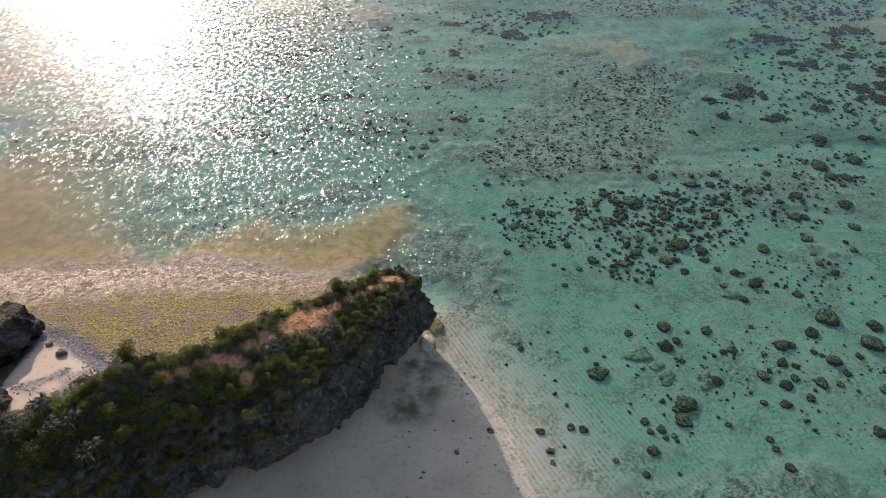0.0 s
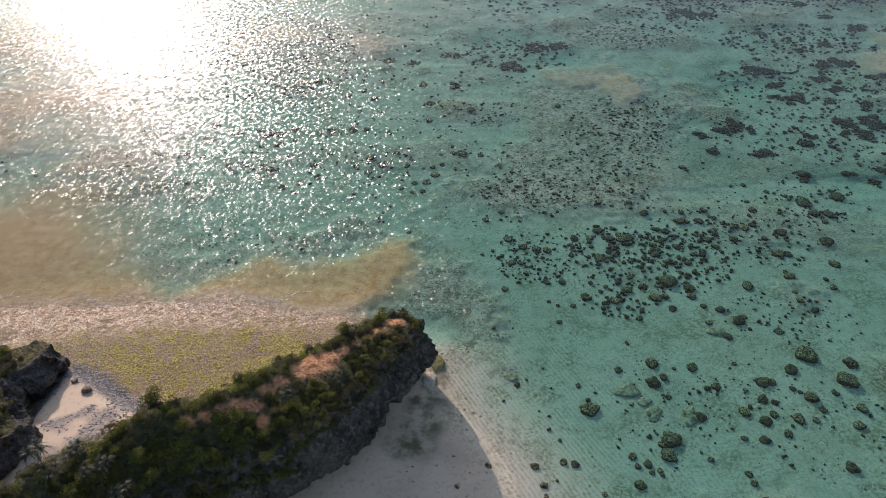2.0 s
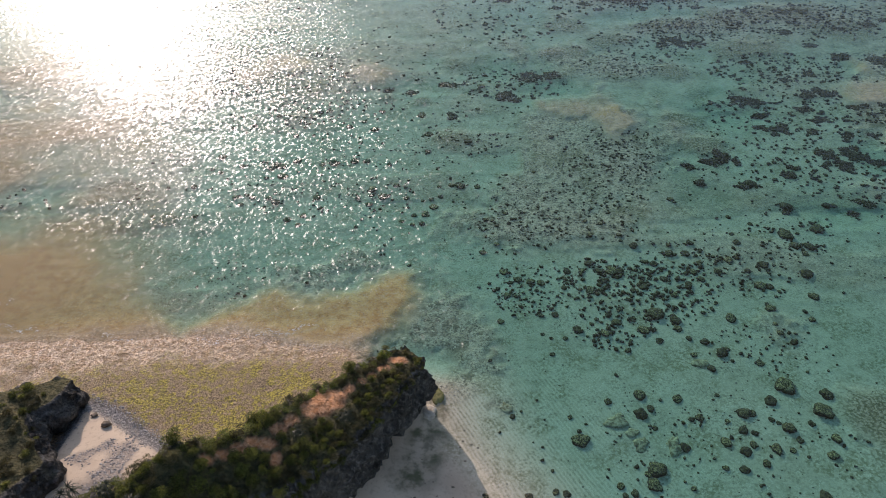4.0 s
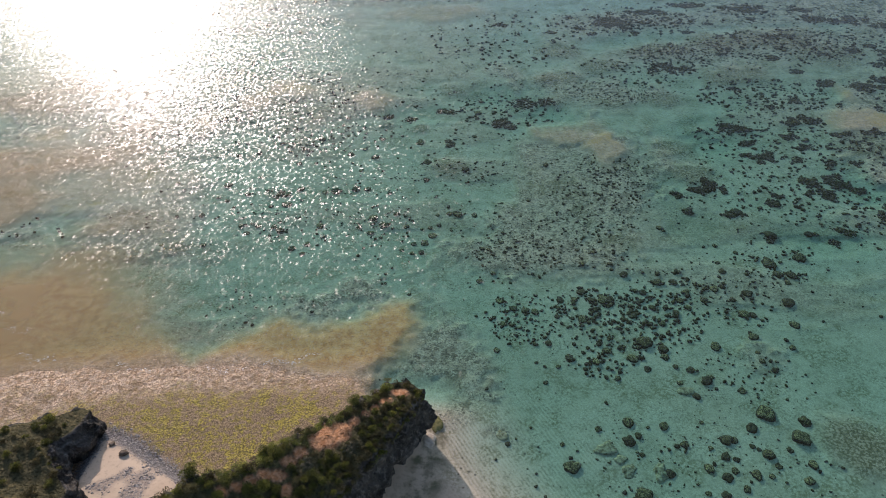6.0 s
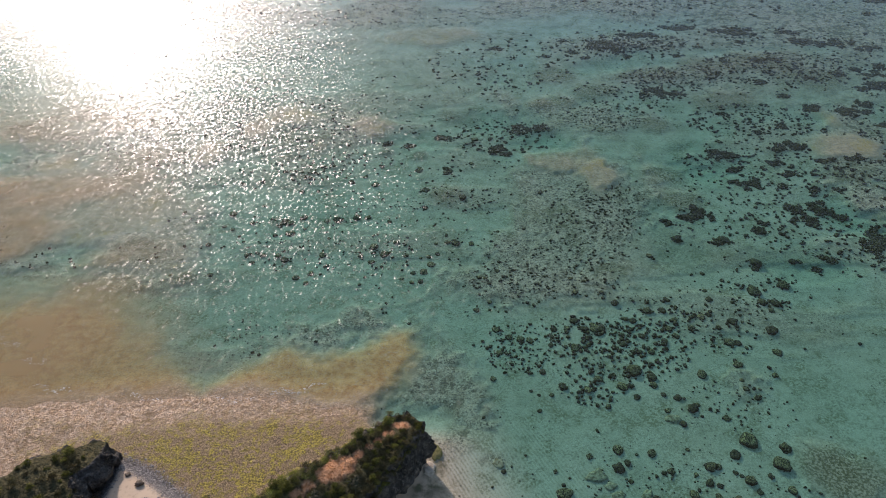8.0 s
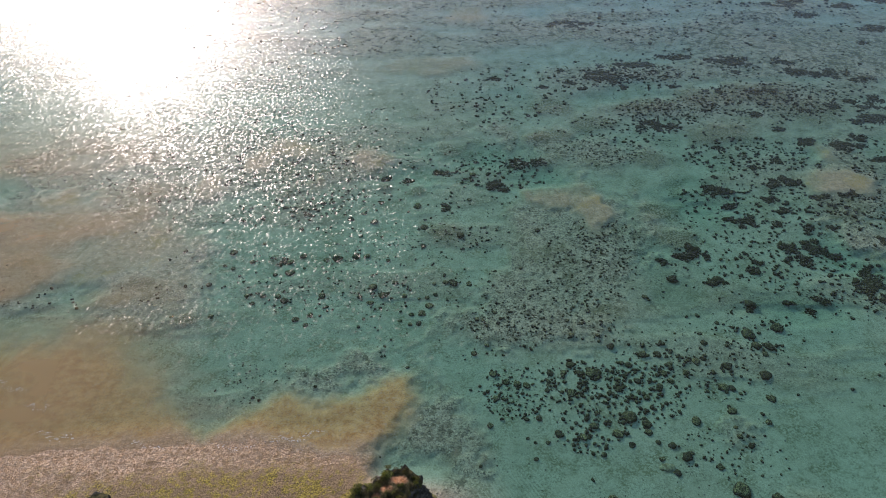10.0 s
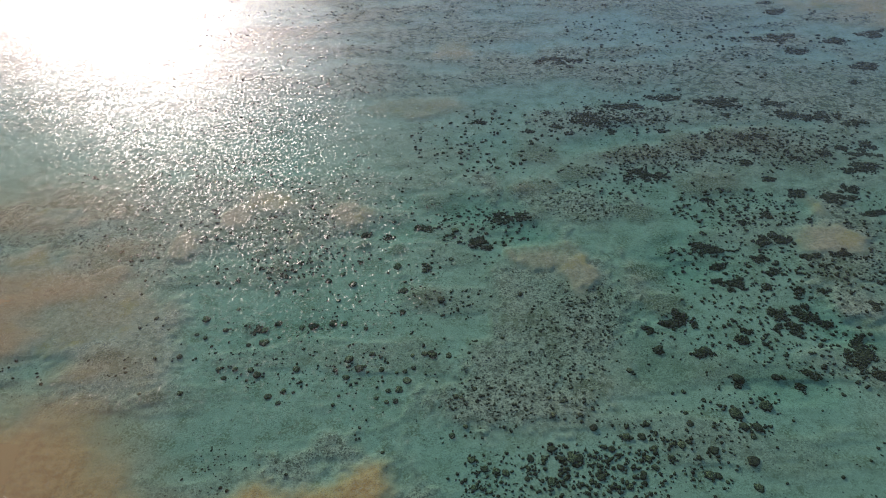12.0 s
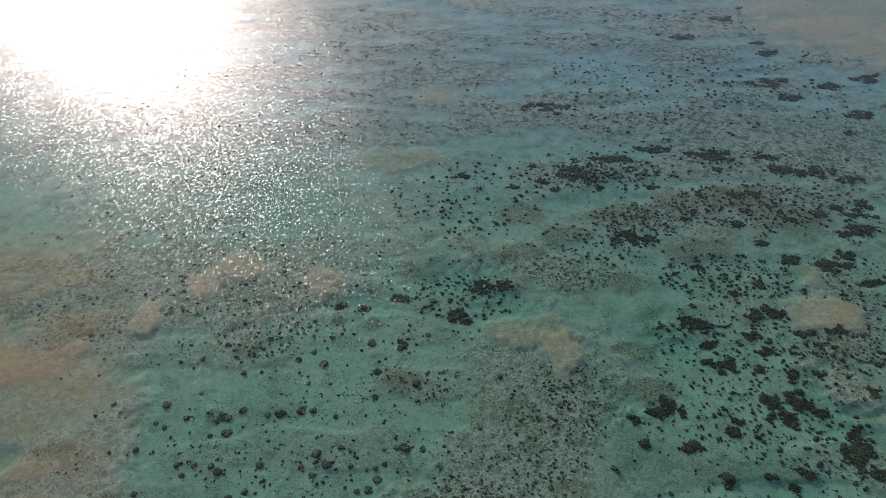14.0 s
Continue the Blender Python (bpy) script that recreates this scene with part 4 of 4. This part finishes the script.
# countless smaller corals and stones, joined
THICK = [(14, 76, 7, 6, 190, 0.5), (26, 78, 7, 5, 170, 0.6), (33, 74, 9, 7, 200, 0.6), (40, 80, 9, 7, 150, 0.6), (25, 68, 6, 5, 110, 0.6), (48, 78, 7, 7, 80, 0.5), (14, 92, 8, 7, 130, 0.45),
         (26, 95, 9, 9, 190, 0.45), (10, 100, 8, 8, 90, 0.4), (32, 108, 10, 12, 260, 0.45), (38, 118, 8, 7, 200, 0.4), (40, 48, 12, 8, 110, 0.35), (26, 48, 9, 8, 60, 0.3), (46, 62, 9, 6, 90, 0.4),
         (-10, 102, 8, 6, 70, 0.5), (-30, 108, 14, 10, 110, 0.4), (-32, 82, 7, 4, 60, 0.3), (-6, 118, 16, 8, 120, 0.4), (-25, 134, 14, 6, 120, 0.6), (64, 110, 14, 12, 180, 0.6), (80, 104, 12, 9, 170, 0.7),
         (90, 122, 14, 12, 160, 0.8), (72, 130, 14, 10, 170, 0.7), (60, 88, 9, 5, 60, 0.6), (58, 84, 5, 3, 40, 0.5), (85, 95, 10, 6, 90, 0.6), (10, 118, 7, 5, 60, 0.5), (18, 145, 14, 8, 130, 0.8),
         (110, 140, 16, 16, 150, 0.8), (55, 160, 22, 14, 180, 0.7), (100, 185, 30, 22, 220, 0.8), (55, 195, 22, 12, 160, 0.8), (100, 240, 50, 30, 160, 1.1), (20, 185, 22, 18, 150, 0.9), (-35, 150, 22, 12, 130, 0.7),
         (80, 148, 16, 9, 240, 0.75), (96, 176, 22, 10, 300, 0.8), (68, 172, 14, 8, 180, 0.7), (62, 196, 16, 7, 200, 0.9), (44, 152, 11, 7, 160, 0.4), (100, 128, 12, 12, 160, 0.6)]
BASE = []
for k in range(6):
    b = lump(500 + k, 1, 0.7, 0.5)
    BASE.append((np.array([v.co for v in b.verts]), np.array([[v.index for v in fc.verts] for fc in b.faces])))
    b.free()


def scatter(name, rows, label, category, material, bed=0.1):
    """One joined mesh of many small lumps (x, y, radius)."""
    rows = np.array(rows)
    below = plan(rows[:, 0], rows[:, 1])
    zs = below["z"]
    keep = (zs < -0.32) & (below["tan"] < 0.35) & (below["brown"] < 0.06) & ~((rows[:, 0] < -40) & (rows[:, 1] < 100))
    verts, faces, off = [], [], 0
    gen = np.random.default_rng(8)
    for (x, y, r), z in zip(rows[keep], zs[keep]):
        v, fc = BASE[gen.integers(6)]
        a = gen.uniform(0, 6.283)
        c, s = math.cos(a), math.sin(a)
        sx, sy = gen.uniform(0.8, 1.35), gen.uniform(0.7, 1.05)
        p = np.stack([v[:, 0] * sx * c - v[:, 1] * sy * s, v[:, 0] * sx * s + v[:, 1] * sy * c, v[:, 2] * gen.uniform(0.6, 1.0)], 1) * r
        p = p + (x, y, z + bed * r)
        p[:, 2] = np.minimum(p[:, 2], -0.07 + 0.1 * (p[:, 2] - z - r))
        verts.append(p)
        faces.append(fc + off)
        off += len(v)
    verts, faces = np.concatenate(verts), np.concatenate(faces)
    me = bpy.data.meshes.new(name)
    me.from_pydata(verts.tolist(), [], faces.tolist())
    me.polygons.foreach_set("use_smooth", np.ones(len(faces), bool))
    me.materials.append(material)
    return tagged(new(name, me), label, category, kind="stuff")


gen = np.random.default_rng(3)
small = []
for cx, cy, rx, ry, count, size in THICK:
    n = int(count * (1.1 if cy < 125 else 1.5))
    a, d = gen.uniform(0, 6.283, n), gen.uniform(0, 1, n) ** 0.6
    small.append(np.stack([cx + np.cos(a) * d * rx, cy + np.sin(a) * d * ry, size * ((0.27 if cy < 125 else 0.22) + 0.6 * gen.uniform(0, 1, n) ** 2.2)], 1))
# thinly strewn over the whole lagoon, thicker in drifts
n = 40000
x, y = gen.uniform(-95, 190, n), 30 + 270 * gen.uniform(0, 1, n) ** 1.3
keep = gen.uniform(0, 1, n) < (fbm(x * 0.5, y, 11, 3, 21) - 0.42) * 2.6 * (0.3 + 0.7 * step(60, 95, y)) * (0.25 + 1.5 * step(0.46, 0.62, fbm(x, y, 3.5, 3, 23)))
small.append(np.stack([x, y, (0.08 + 0.34 * gen.uniform(0, 1, n) ** 3) * (1 + np.maximum(0, y - 130) / 200)], 1)[keep])
# long drifts of reef further out
n = 20000
x, y = gen.uniform(-80, 230, n), 120 + 210 * gen.uniform(0, 1, n) ** 1.2
keep = gen.uniform(0, 1, n) < (fbm(x * 0.35 + y * 0.1, y * 1.2, 9, 4, 41) - 0.50) * 3.2 * step(0.40, 0.6, fbm(x, y, 5, 3, 43))
small.append(np.stack([x, y, (0.16 + 0.5 * gen.uniform(0, 1, n) ** 4) * (1 + np.maximum(0, y - 220) / 260)], 1)[keep])
small = np.concatenate(small + [np.array(knolls)])
scatter("coral_rubble", small, "countless small dark corals and stones strewn over the sand", "coral rubble", SMALL_CORAL)


# ---- plants ----
def quad(bm, at, along, across):
    vs = [bm.verts.new(at + p) for p in (-across * 0.5, along * 0.45 - across * 0.6, along, along * 0.5 + across * 0.6)]
    bm.faces.new(vs)


def shrub(seed, leaves, size, lobes, material, upright=0.3):
    """A bush one metre in half width: woody stems and a crown of many single leaves in uneven lobes."""
    r = random.Random(seed)
    root = new("shrub")
    centres = []
    for _ in range(lobes):
        a, d = r.uniform(0, 6.283), r.uniform(0.1, 0.62)
        centres.append((Vector((math.cos(a) * d, math.sin(a) * d, r.uniform(0.25, 0.75))), r.uniform(0.28, 0.5)))
    bm = bmesh.new()
    for c, _ in centres:
        bmesh.ops.create_cone(bm, segments=5, radius1=0.035, radius2=0.012, depth=c.length, matrix=look(c * 0.5, c * 1.5))
    part("woody_base", bm, BARK, root)
    bm = bmesh.new()
    for _ in range(leaves):
        c, rad = centres[r.randrange(lobes)]
        d = Vector((r.gauss(0, 1), r.gauss(0, 1), r.gauss(0, 1))).normalized()
        d.z = abs(d.z) * 0.9 if r.random() < 0.75 else d.z
        at = c + d * rad * r.uniform(0.55, 1.08)
        if at.z < 0.02:
            continue
        way = (d + Vector((0, 0, upright)) + Vector((r.gauss(0, 0.5), r.gauss(0, 0.5), r.gauss(0, 0.4)))).normalized() * size * r.uniform(0.7, 1.3)
        side = way.cross(Vector((r.gauss(0, 1), r.gauss(0, 1), r.gauss(0, 1)))).normalized() * size * r.uniform(0.35, 0.55)
        quad(bm, at, way, side)
    part("crown", bm, material, root, smooth=False)
    return root


def screw_pine(seed):
    """A rosette of long arching blades on a short trunk."""
    r = random.Random(seed)
    root = new("screw_pine")
    bm = bmesh.new()
    bmesh.ops.create_cone(bm, segments=7, radius1=0.10, radius2=0.07, depth=0.9, matrix=Matrix.Translation((0, 0, 0.45)))
    part("trunk", bm, BARK, root)
    for head in range(3):
        bm = bmesh.new()
        a0 = head * 2.1 + r.uniform(0, 1)
        top = Vector((math.cos(a0) * 0.4, math.sin(a0) * 0.4, 0.9 + 0.2 * r.random()))
        for k in range(30):
            a, lift = r.uniform(0, 6.283), r.uniform(0.05, 1.1)
            out = Vector((math.cos(a), math.sin(a), 0))
            side = Vector((-out.y, out.x, 0)) * 0.045
            last = None
            for step_at in range(5):
                f = step_at / 4
                p = top + out * (0.95 * f * (1.15 - 0.4 * lift)) + Vector((0, 0, lift * f * 0.9 - 0.85 * f * f))
                w = side * (1.05 - f)
                pair = (bm.verts.new(p - w), bm.verts.new(p + w))
                if last:
                    bm.faces.new((last[0], last[1], pair[1], pair[0]))
                last = pair
        part("leaf_rosette", bm, PINE_LEAF, root, smooth=False)
    return root


def grass_tuft(seed):
    r = random.Random(seed)
    root = new("grass_tuft")
    for clump in range(2):
        bm = bmesh.new()
        for k in range(70):
            a, d = r.uniform(0, 6.283), r.random() ** 0.7 * 0.8
            at = Vector((math.cos(a) * d + clump * 0.5, math.sin(a) * d * 0.8, 0))
            lean = Vector((r.gauss(0, 0.22), r.gauss(0, 0.22), r.uniform(0.35, 0.8)))
            side = lean.cross(Vector((r.gauss(0, 1), r.gauss(0, 1), 0.2))).normalized() * 0.05
            quad(bm, at, lean, side)
        part("foliage", bm, GRASS, root, smooth=False)
    return root


PINE_LEAF = leaf_material("long_stiff_leaves", (0.02, 0.026, 0.014), (0.06, 0.068, 0.036))
# lighter copy of the green leaves: sunlight on the rim put into the colour
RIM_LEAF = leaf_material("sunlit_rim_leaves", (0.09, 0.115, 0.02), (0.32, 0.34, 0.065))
GRASS = leaf_material("coastal_grass", (0.10, 0.11, 0.03), (0.26, 0.25, 0.09))
OLIVE_LEAF = leaf_material("olive_leaves", (0.048, 0.046, 0.018), (0.14, 0.12, 0.048))
SHRUBS = []
for k in range(5):
    SHRUBS.append(tagged(shrub(700 + k, 1250, 0.125, 6 + k, LEAF), "dense green broad-leaved shrub on the headland", "shrub", "shrubs on the headland"))
for k in range(3):
    SHRUBS.append(tagged(shrub(720 + k, 1300, 0.10, 7, PALE_LEAF, 0.8), "feathery grey-green shrub on the headland", "shrub", "shrubs on the headland"))
for k in range(3):
    SHRUBS.append(tagged(shrub(740 + k, 1000, 0.12, 5, OLIVE_LEAF, 0.1), "low olive wind-clipped shrub on the rock", "shrub", "shrubs on the headland"))
PINES = [tagged(screw_pine(760 + k), "screw pine with spiky rosettes among the shrubs", "screw pine", "screw pines on the headland") for k in range(2)]
TUFTS = [tagged(grass_tuft(780 + k), "tuft of yellow-green coastal grass", "grass", "grass tufts on the headland") for k in range(3)]
started = set()


def plant(kinds, at, scale, tall=1.0, r=rng):
    form = kinds[r.randrange(len(kinds))]
    m = Matrix.Translation(at) @ pose(0, 0, 0, r.uniform(-10, 10), r.uniform(-10, 10), r.uniform(0, 360))
    ob = form if form.name not in started else copy_thing(form, m)
    started.add(form.name)
    ob.matrix_basis = m @ Matrix.Diagonal((scale, scale, scale * tall, 1))


def soil_here(x, y):
    return float(patches(np.array([x]), np.array([y]), SOILS, 0.4, 31)[0])


# columns of the headland's skin run from the back foot over the top to the front foot
taken = []
pr = random.Random(21)
tries = 0
scrub = []
while len(taken) < 520 and tries < 18000:
    tries += 1
    i, j = pr.randrange(2, 178), int(pr.triangular(19, 82, 42))
    p = Vector(CAPE[i, j])
    land = min(1.0, max(0.0, (-p.x - 6) / 24))
    face = j > 52
    if (j > 63 and p.x > -24) or (j > 51 and p.x > -14):
        continue
    out = Vector(CAPE[i, 62]) - Vector(CAPE[i, 30])
    out.z = 0
    out.normalize()
    if p.x < -52 or (face and pr.random() > 0.03 + 0.95 * land):
        continue
    size = pr.uniform(0.32, 0.7) + land * pr.uniform(0.1, 1.25)
    if face:
        size *= 0.75
    if soil_here(p.x, p.y) > -0.55 / max(size, 0.5) * 0.45 and not face:
        continue
    if any((p.x - q.x) ** 2 + (p.y - q.y) ** 2 + (p.z - q.z) ** 2 < (0.55 * (size + s)) ** 2 for q, s in taken):
        continue
    taken.append((p, size))
    near_tip = land < 0.25
    kinds = SHRUBS[8:] + SHRUBS[5:8] if (near_tip and pr.random() < 0.6) else (SHRUBS[:5] if pr.random() < 0.6 else SHRUBS)
    root = p - Vector((0, 0, 0.18 * size)) + (out * 0.45 * size if face else Vector())
    if len(taken) <= 210:
        plant(kinds, root, size, pr.uniform(0.75, 1.15), pr)
    else:
        scrub.append((kinds[pr.randrange(len(kinds))], root, size, pr.uniform(0, 6.283)))
# what fills the gaps between the shrubs, joined
verts, faces, kind_of, off = [], [], [], 0
leaves = [LEAF, PALE_LEAF, OLIVE_LEAF]
for form, root, size, turn in scrub:
    crown = next(o for o in form.children if o.name.startswith("crown")).data
    co = np.empty(len(crown.vertices) * 3)
    crown.vertices.foreach_get("co", co)
    co = co.reshape(-1, 3)
    c, s = math.cos(turn) * size, math.sin(turn) * size
    verts.append(np.stack([co[:, 0] * c - co[:, 1] * s, co[:, 0] * s + co[:, 1] * c, co[:, 2] * size * 0.9], 1) + np.array(root))
    faces.append(np.arange(len(co)).reshape(-1, 4) + off)
    kind_of.append(np.full(len(co) // 4, leaves.index(crown.materials[0])))
    off += len(co)
me = bpy.data.meshes.new("scrub")
me.from_pydata(np.concatenate(verts).tolist(), [], np.concatenate(faces).tolist())
for leaf in leaves:
    me.materials.append(leaf)
me.polygons.foreach_set("material_index", np.concatenate(kind_of).astype(np.int32))
tagged(new("scrub", me), "low tangled scrub filling the gaps between the headland's shrubs", "scrub", kind="stuff")
for x, y in ((-30.6, 31.6), (-31.8, 33.2), (-29.2, 32.2), (-33.0, 31.0), (-27.5, 30.0), (-34.6, 32.4), (-15.5, 41.5), (-11.0, 43.6)):
    d = (CAPE[..., 0] - x) ** 2 + (CAPE[..., 1] - y) ** 2 - 0.5 * CAPE[..., 2]
    plant(PINES, Vector(CAPE[np.unravel_index(d.argmin(), d.shape)]) + Vector((0, 0, 0.6)), pr.uniform(0.9, 1.3), 1.0, pr)
for _ in range(90):
    i, j = pr.randrange(2, 150), int(pr.triangular(17, 56, 24))
    p = Vector(CAPE[i, j])
    if soil_here(p.x, p.y) < -0.05:
        plant(TUFTS, p - Vector((0, 0, 0.05)), pr.uniform(0.35, 0.7), pr.uniform(0.7, 1.0), pr)
taken = []
tries = 0
while len(taken) < 70 and tries < 4000:
    tries += 1
    i, j = pr.randrange(14, 140), int(pr.triangular(20, 62, 36))
    p = Vector(SPUR[i, j])
    size = pr.uniform(0.6, 1.3)
    if i < 50 and pr.random() < 0.7:
        size *= 0.5
    if any((p - q).length < 0.5 * (size + s) for q, s in taken):
        continue
    taken.append((p, size))
    plant(SHRUBS, p - Vector((0, 0, 0.2 * size)), size, pr.uniform(0.7, 1.0), pr)


# a low hedge along the seaward rim
HEDGE = []
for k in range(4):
    # two of the four carry the leaf colour brightened for sunlight
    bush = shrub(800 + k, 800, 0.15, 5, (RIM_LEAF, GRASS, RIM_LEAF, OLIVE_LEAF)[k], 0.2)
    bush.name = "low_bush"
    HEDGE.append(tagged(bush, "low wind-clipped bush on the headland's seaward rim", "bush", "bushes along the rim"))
at_rim = 3.0
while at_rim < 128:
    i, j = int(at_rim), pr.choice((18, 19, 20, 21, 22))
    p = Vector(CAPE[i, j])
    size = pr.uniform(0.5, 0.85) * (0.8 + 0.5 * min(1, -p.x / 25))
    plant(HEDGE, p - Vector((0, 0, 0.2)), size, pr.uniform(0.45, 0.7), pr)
    at_rim += 2.0 * size * pr.uniform(0.42, 0.70)

# ---- stones on the cove and the shore ----
def boulder(name, at, radii, seed, material, label, turn=0):
    ob = part(name, lump(seed, 3, 1.0, 0.45, 0.6), material)
    ob.matrix_basis = pose(*at, 0, 0, turn) @ Matrix.Diagonal((*radii, 1))
    return tagged(ob, label, "boulder")


boulder("boulder", (-42.2, 50.6, ground_z(-42.2, 50.6) + 0.25), (0.6, 0.42, 0.42), 11, BOULDER, "brown boulder lying on the sand of the cove")
boulder("boulder", (-44.5, 52.4, ground_z(-44.5, 52.4) + 0.1), (0.4, 0.35, 0.3), 12, BOULDER, "small brown stone on the gravel of the cove")
MOSSY = plain_material("weedy_rock", (0.10, 0.10, 0.03), (0.24, 0.21, 0.08), 0.4)
PALE_ROCK = plain_material("pale_flat_rock", (0.34, 0.29, 0.22), (0.48, 0.42, 0.33), 0.4)
boulder("weedy_rock", (-1.3, 55.6, 0.0), (1.0, 1.7, 0.5), 13, MOSSY, "olive weed-covered rock at the headland's tip", 20)
boulder("flat_rock", (-2.1, 52.6, 0.15), (0.9, 1.1, 0.35), 14, PALE_ROCK, "pale flat rock at the headland's foot", 30)
PEBBLE = plain_material("grey_pebbles", (0.10, 0.095, 0.09), (0.36, 0.33, 0.30), 0.3)
gen = np.random.default_rng(12)
px, py = gen.uniform(-49, -28, 16000), gen.uniform(40, 58, 16000)
lay = plan(px, py)
ok = gen.uniform(0, 1, 16000) < lay["gravel"] * 0.6
verts, faces, off = [], [], 0
for x, y, z in zip(px[ok], py[ok], lay["z"][ok]):
    v, fc = BASE[gen.integers(6)]
    r = 0.06 + 0.16 * gen.uniform() ** 3
    verts.append(v * (r * gen.uniform(0.8, 1.4), r, r * 0.6) + (x, y, z))
    faces.append(fc + off)
    off += len(v)
me = bpy.data.meshes.new("pebbles")
me.from_pydata(np.concatenate(verts).tolist(), [], np.concatenate(faces).tolist())
me.materials.append(PEBBLE)
tagged(new("pebbles", me), "grey pebbles and broken coral on the cove's edge", "pebbles", kind="stuff")

verts, faces, off = [], [], 0
for _ in range(60):
    x, y = gen.uniform(-6, 5), gen.uniform(33, 47)
    z = ground_z(x, y)
    if z < 0.1:
        continue
    v, fc = BASE[gen.integers(6)]
    r = 0.03 + 0.12 * gen.uniform() ** 4
    verts.append(v * (r * 1.6, r, r * 0.6) + (x, y, z + 0.2 * r))
    faces.append(fc + off)
    off += len(v)
me = bpy.data.meshes.new("beach_stones")
me.from_pydata(np.concatenate(verts).tolist(), [], np.concatenate(faces).tolist())
me.materials.append(BOULDER)
tagged(new("beach_stones", me), "small dark stones and drift weed on the beach", "stones", kind="stuff")

# ---- foam where small waves break on the shelf ----
FOAM = plain_material("white_foam", (0.70, 0.70, 0.69), (0.85, 0.85, 0.84), 0.2, 0.6)
verts, faces = [], []
for ax, ay, bx, by, count in ((-27, 67.0, -19, 68.6, 90), (-50, 68, -44, 66, 60), (-66, 70.5, -60, 69, 60), (-78, 82, -72, 79, 50), (-104, 152, -96, 140, 90), (-36, 66.4, -30, 66.0, 40), (-70, 76, -66, 75.4, 30)):
    for k in range(count):
        f = gen.uniform()
        x, y = ax + (bx - ax) * f + gen.normal(0, 0.35), ay + (by - ay) * f + 0.5 * math.sin(f * 9) + gen.normal(0, 0.22)
        w, h, n = gen.uniform(0.04, 0.22), gen.uniform(0.02, 0.06), len(verts)
        ring = [(x + math.cos(a) * w * gen.uniform(0.6, 1.2), y + math.sin(a) * h * gen.uniform(0.6, 1.2), 0.012) for a in np.linspace(0, 5.5, 8)]
        verts += ring + [(x, y, 0.05)]
        faces += [(n + i, n + (i + 1) % 8, n + 8) for i in range(8)]
me = bpy.data.meshes.new("foam")
me.from_pydata(verts, [], faces)
me.materials.append(FOAM)
tagged(new("foam", me), "thin white foam of small breaking waves", "foam", kind="stuff")
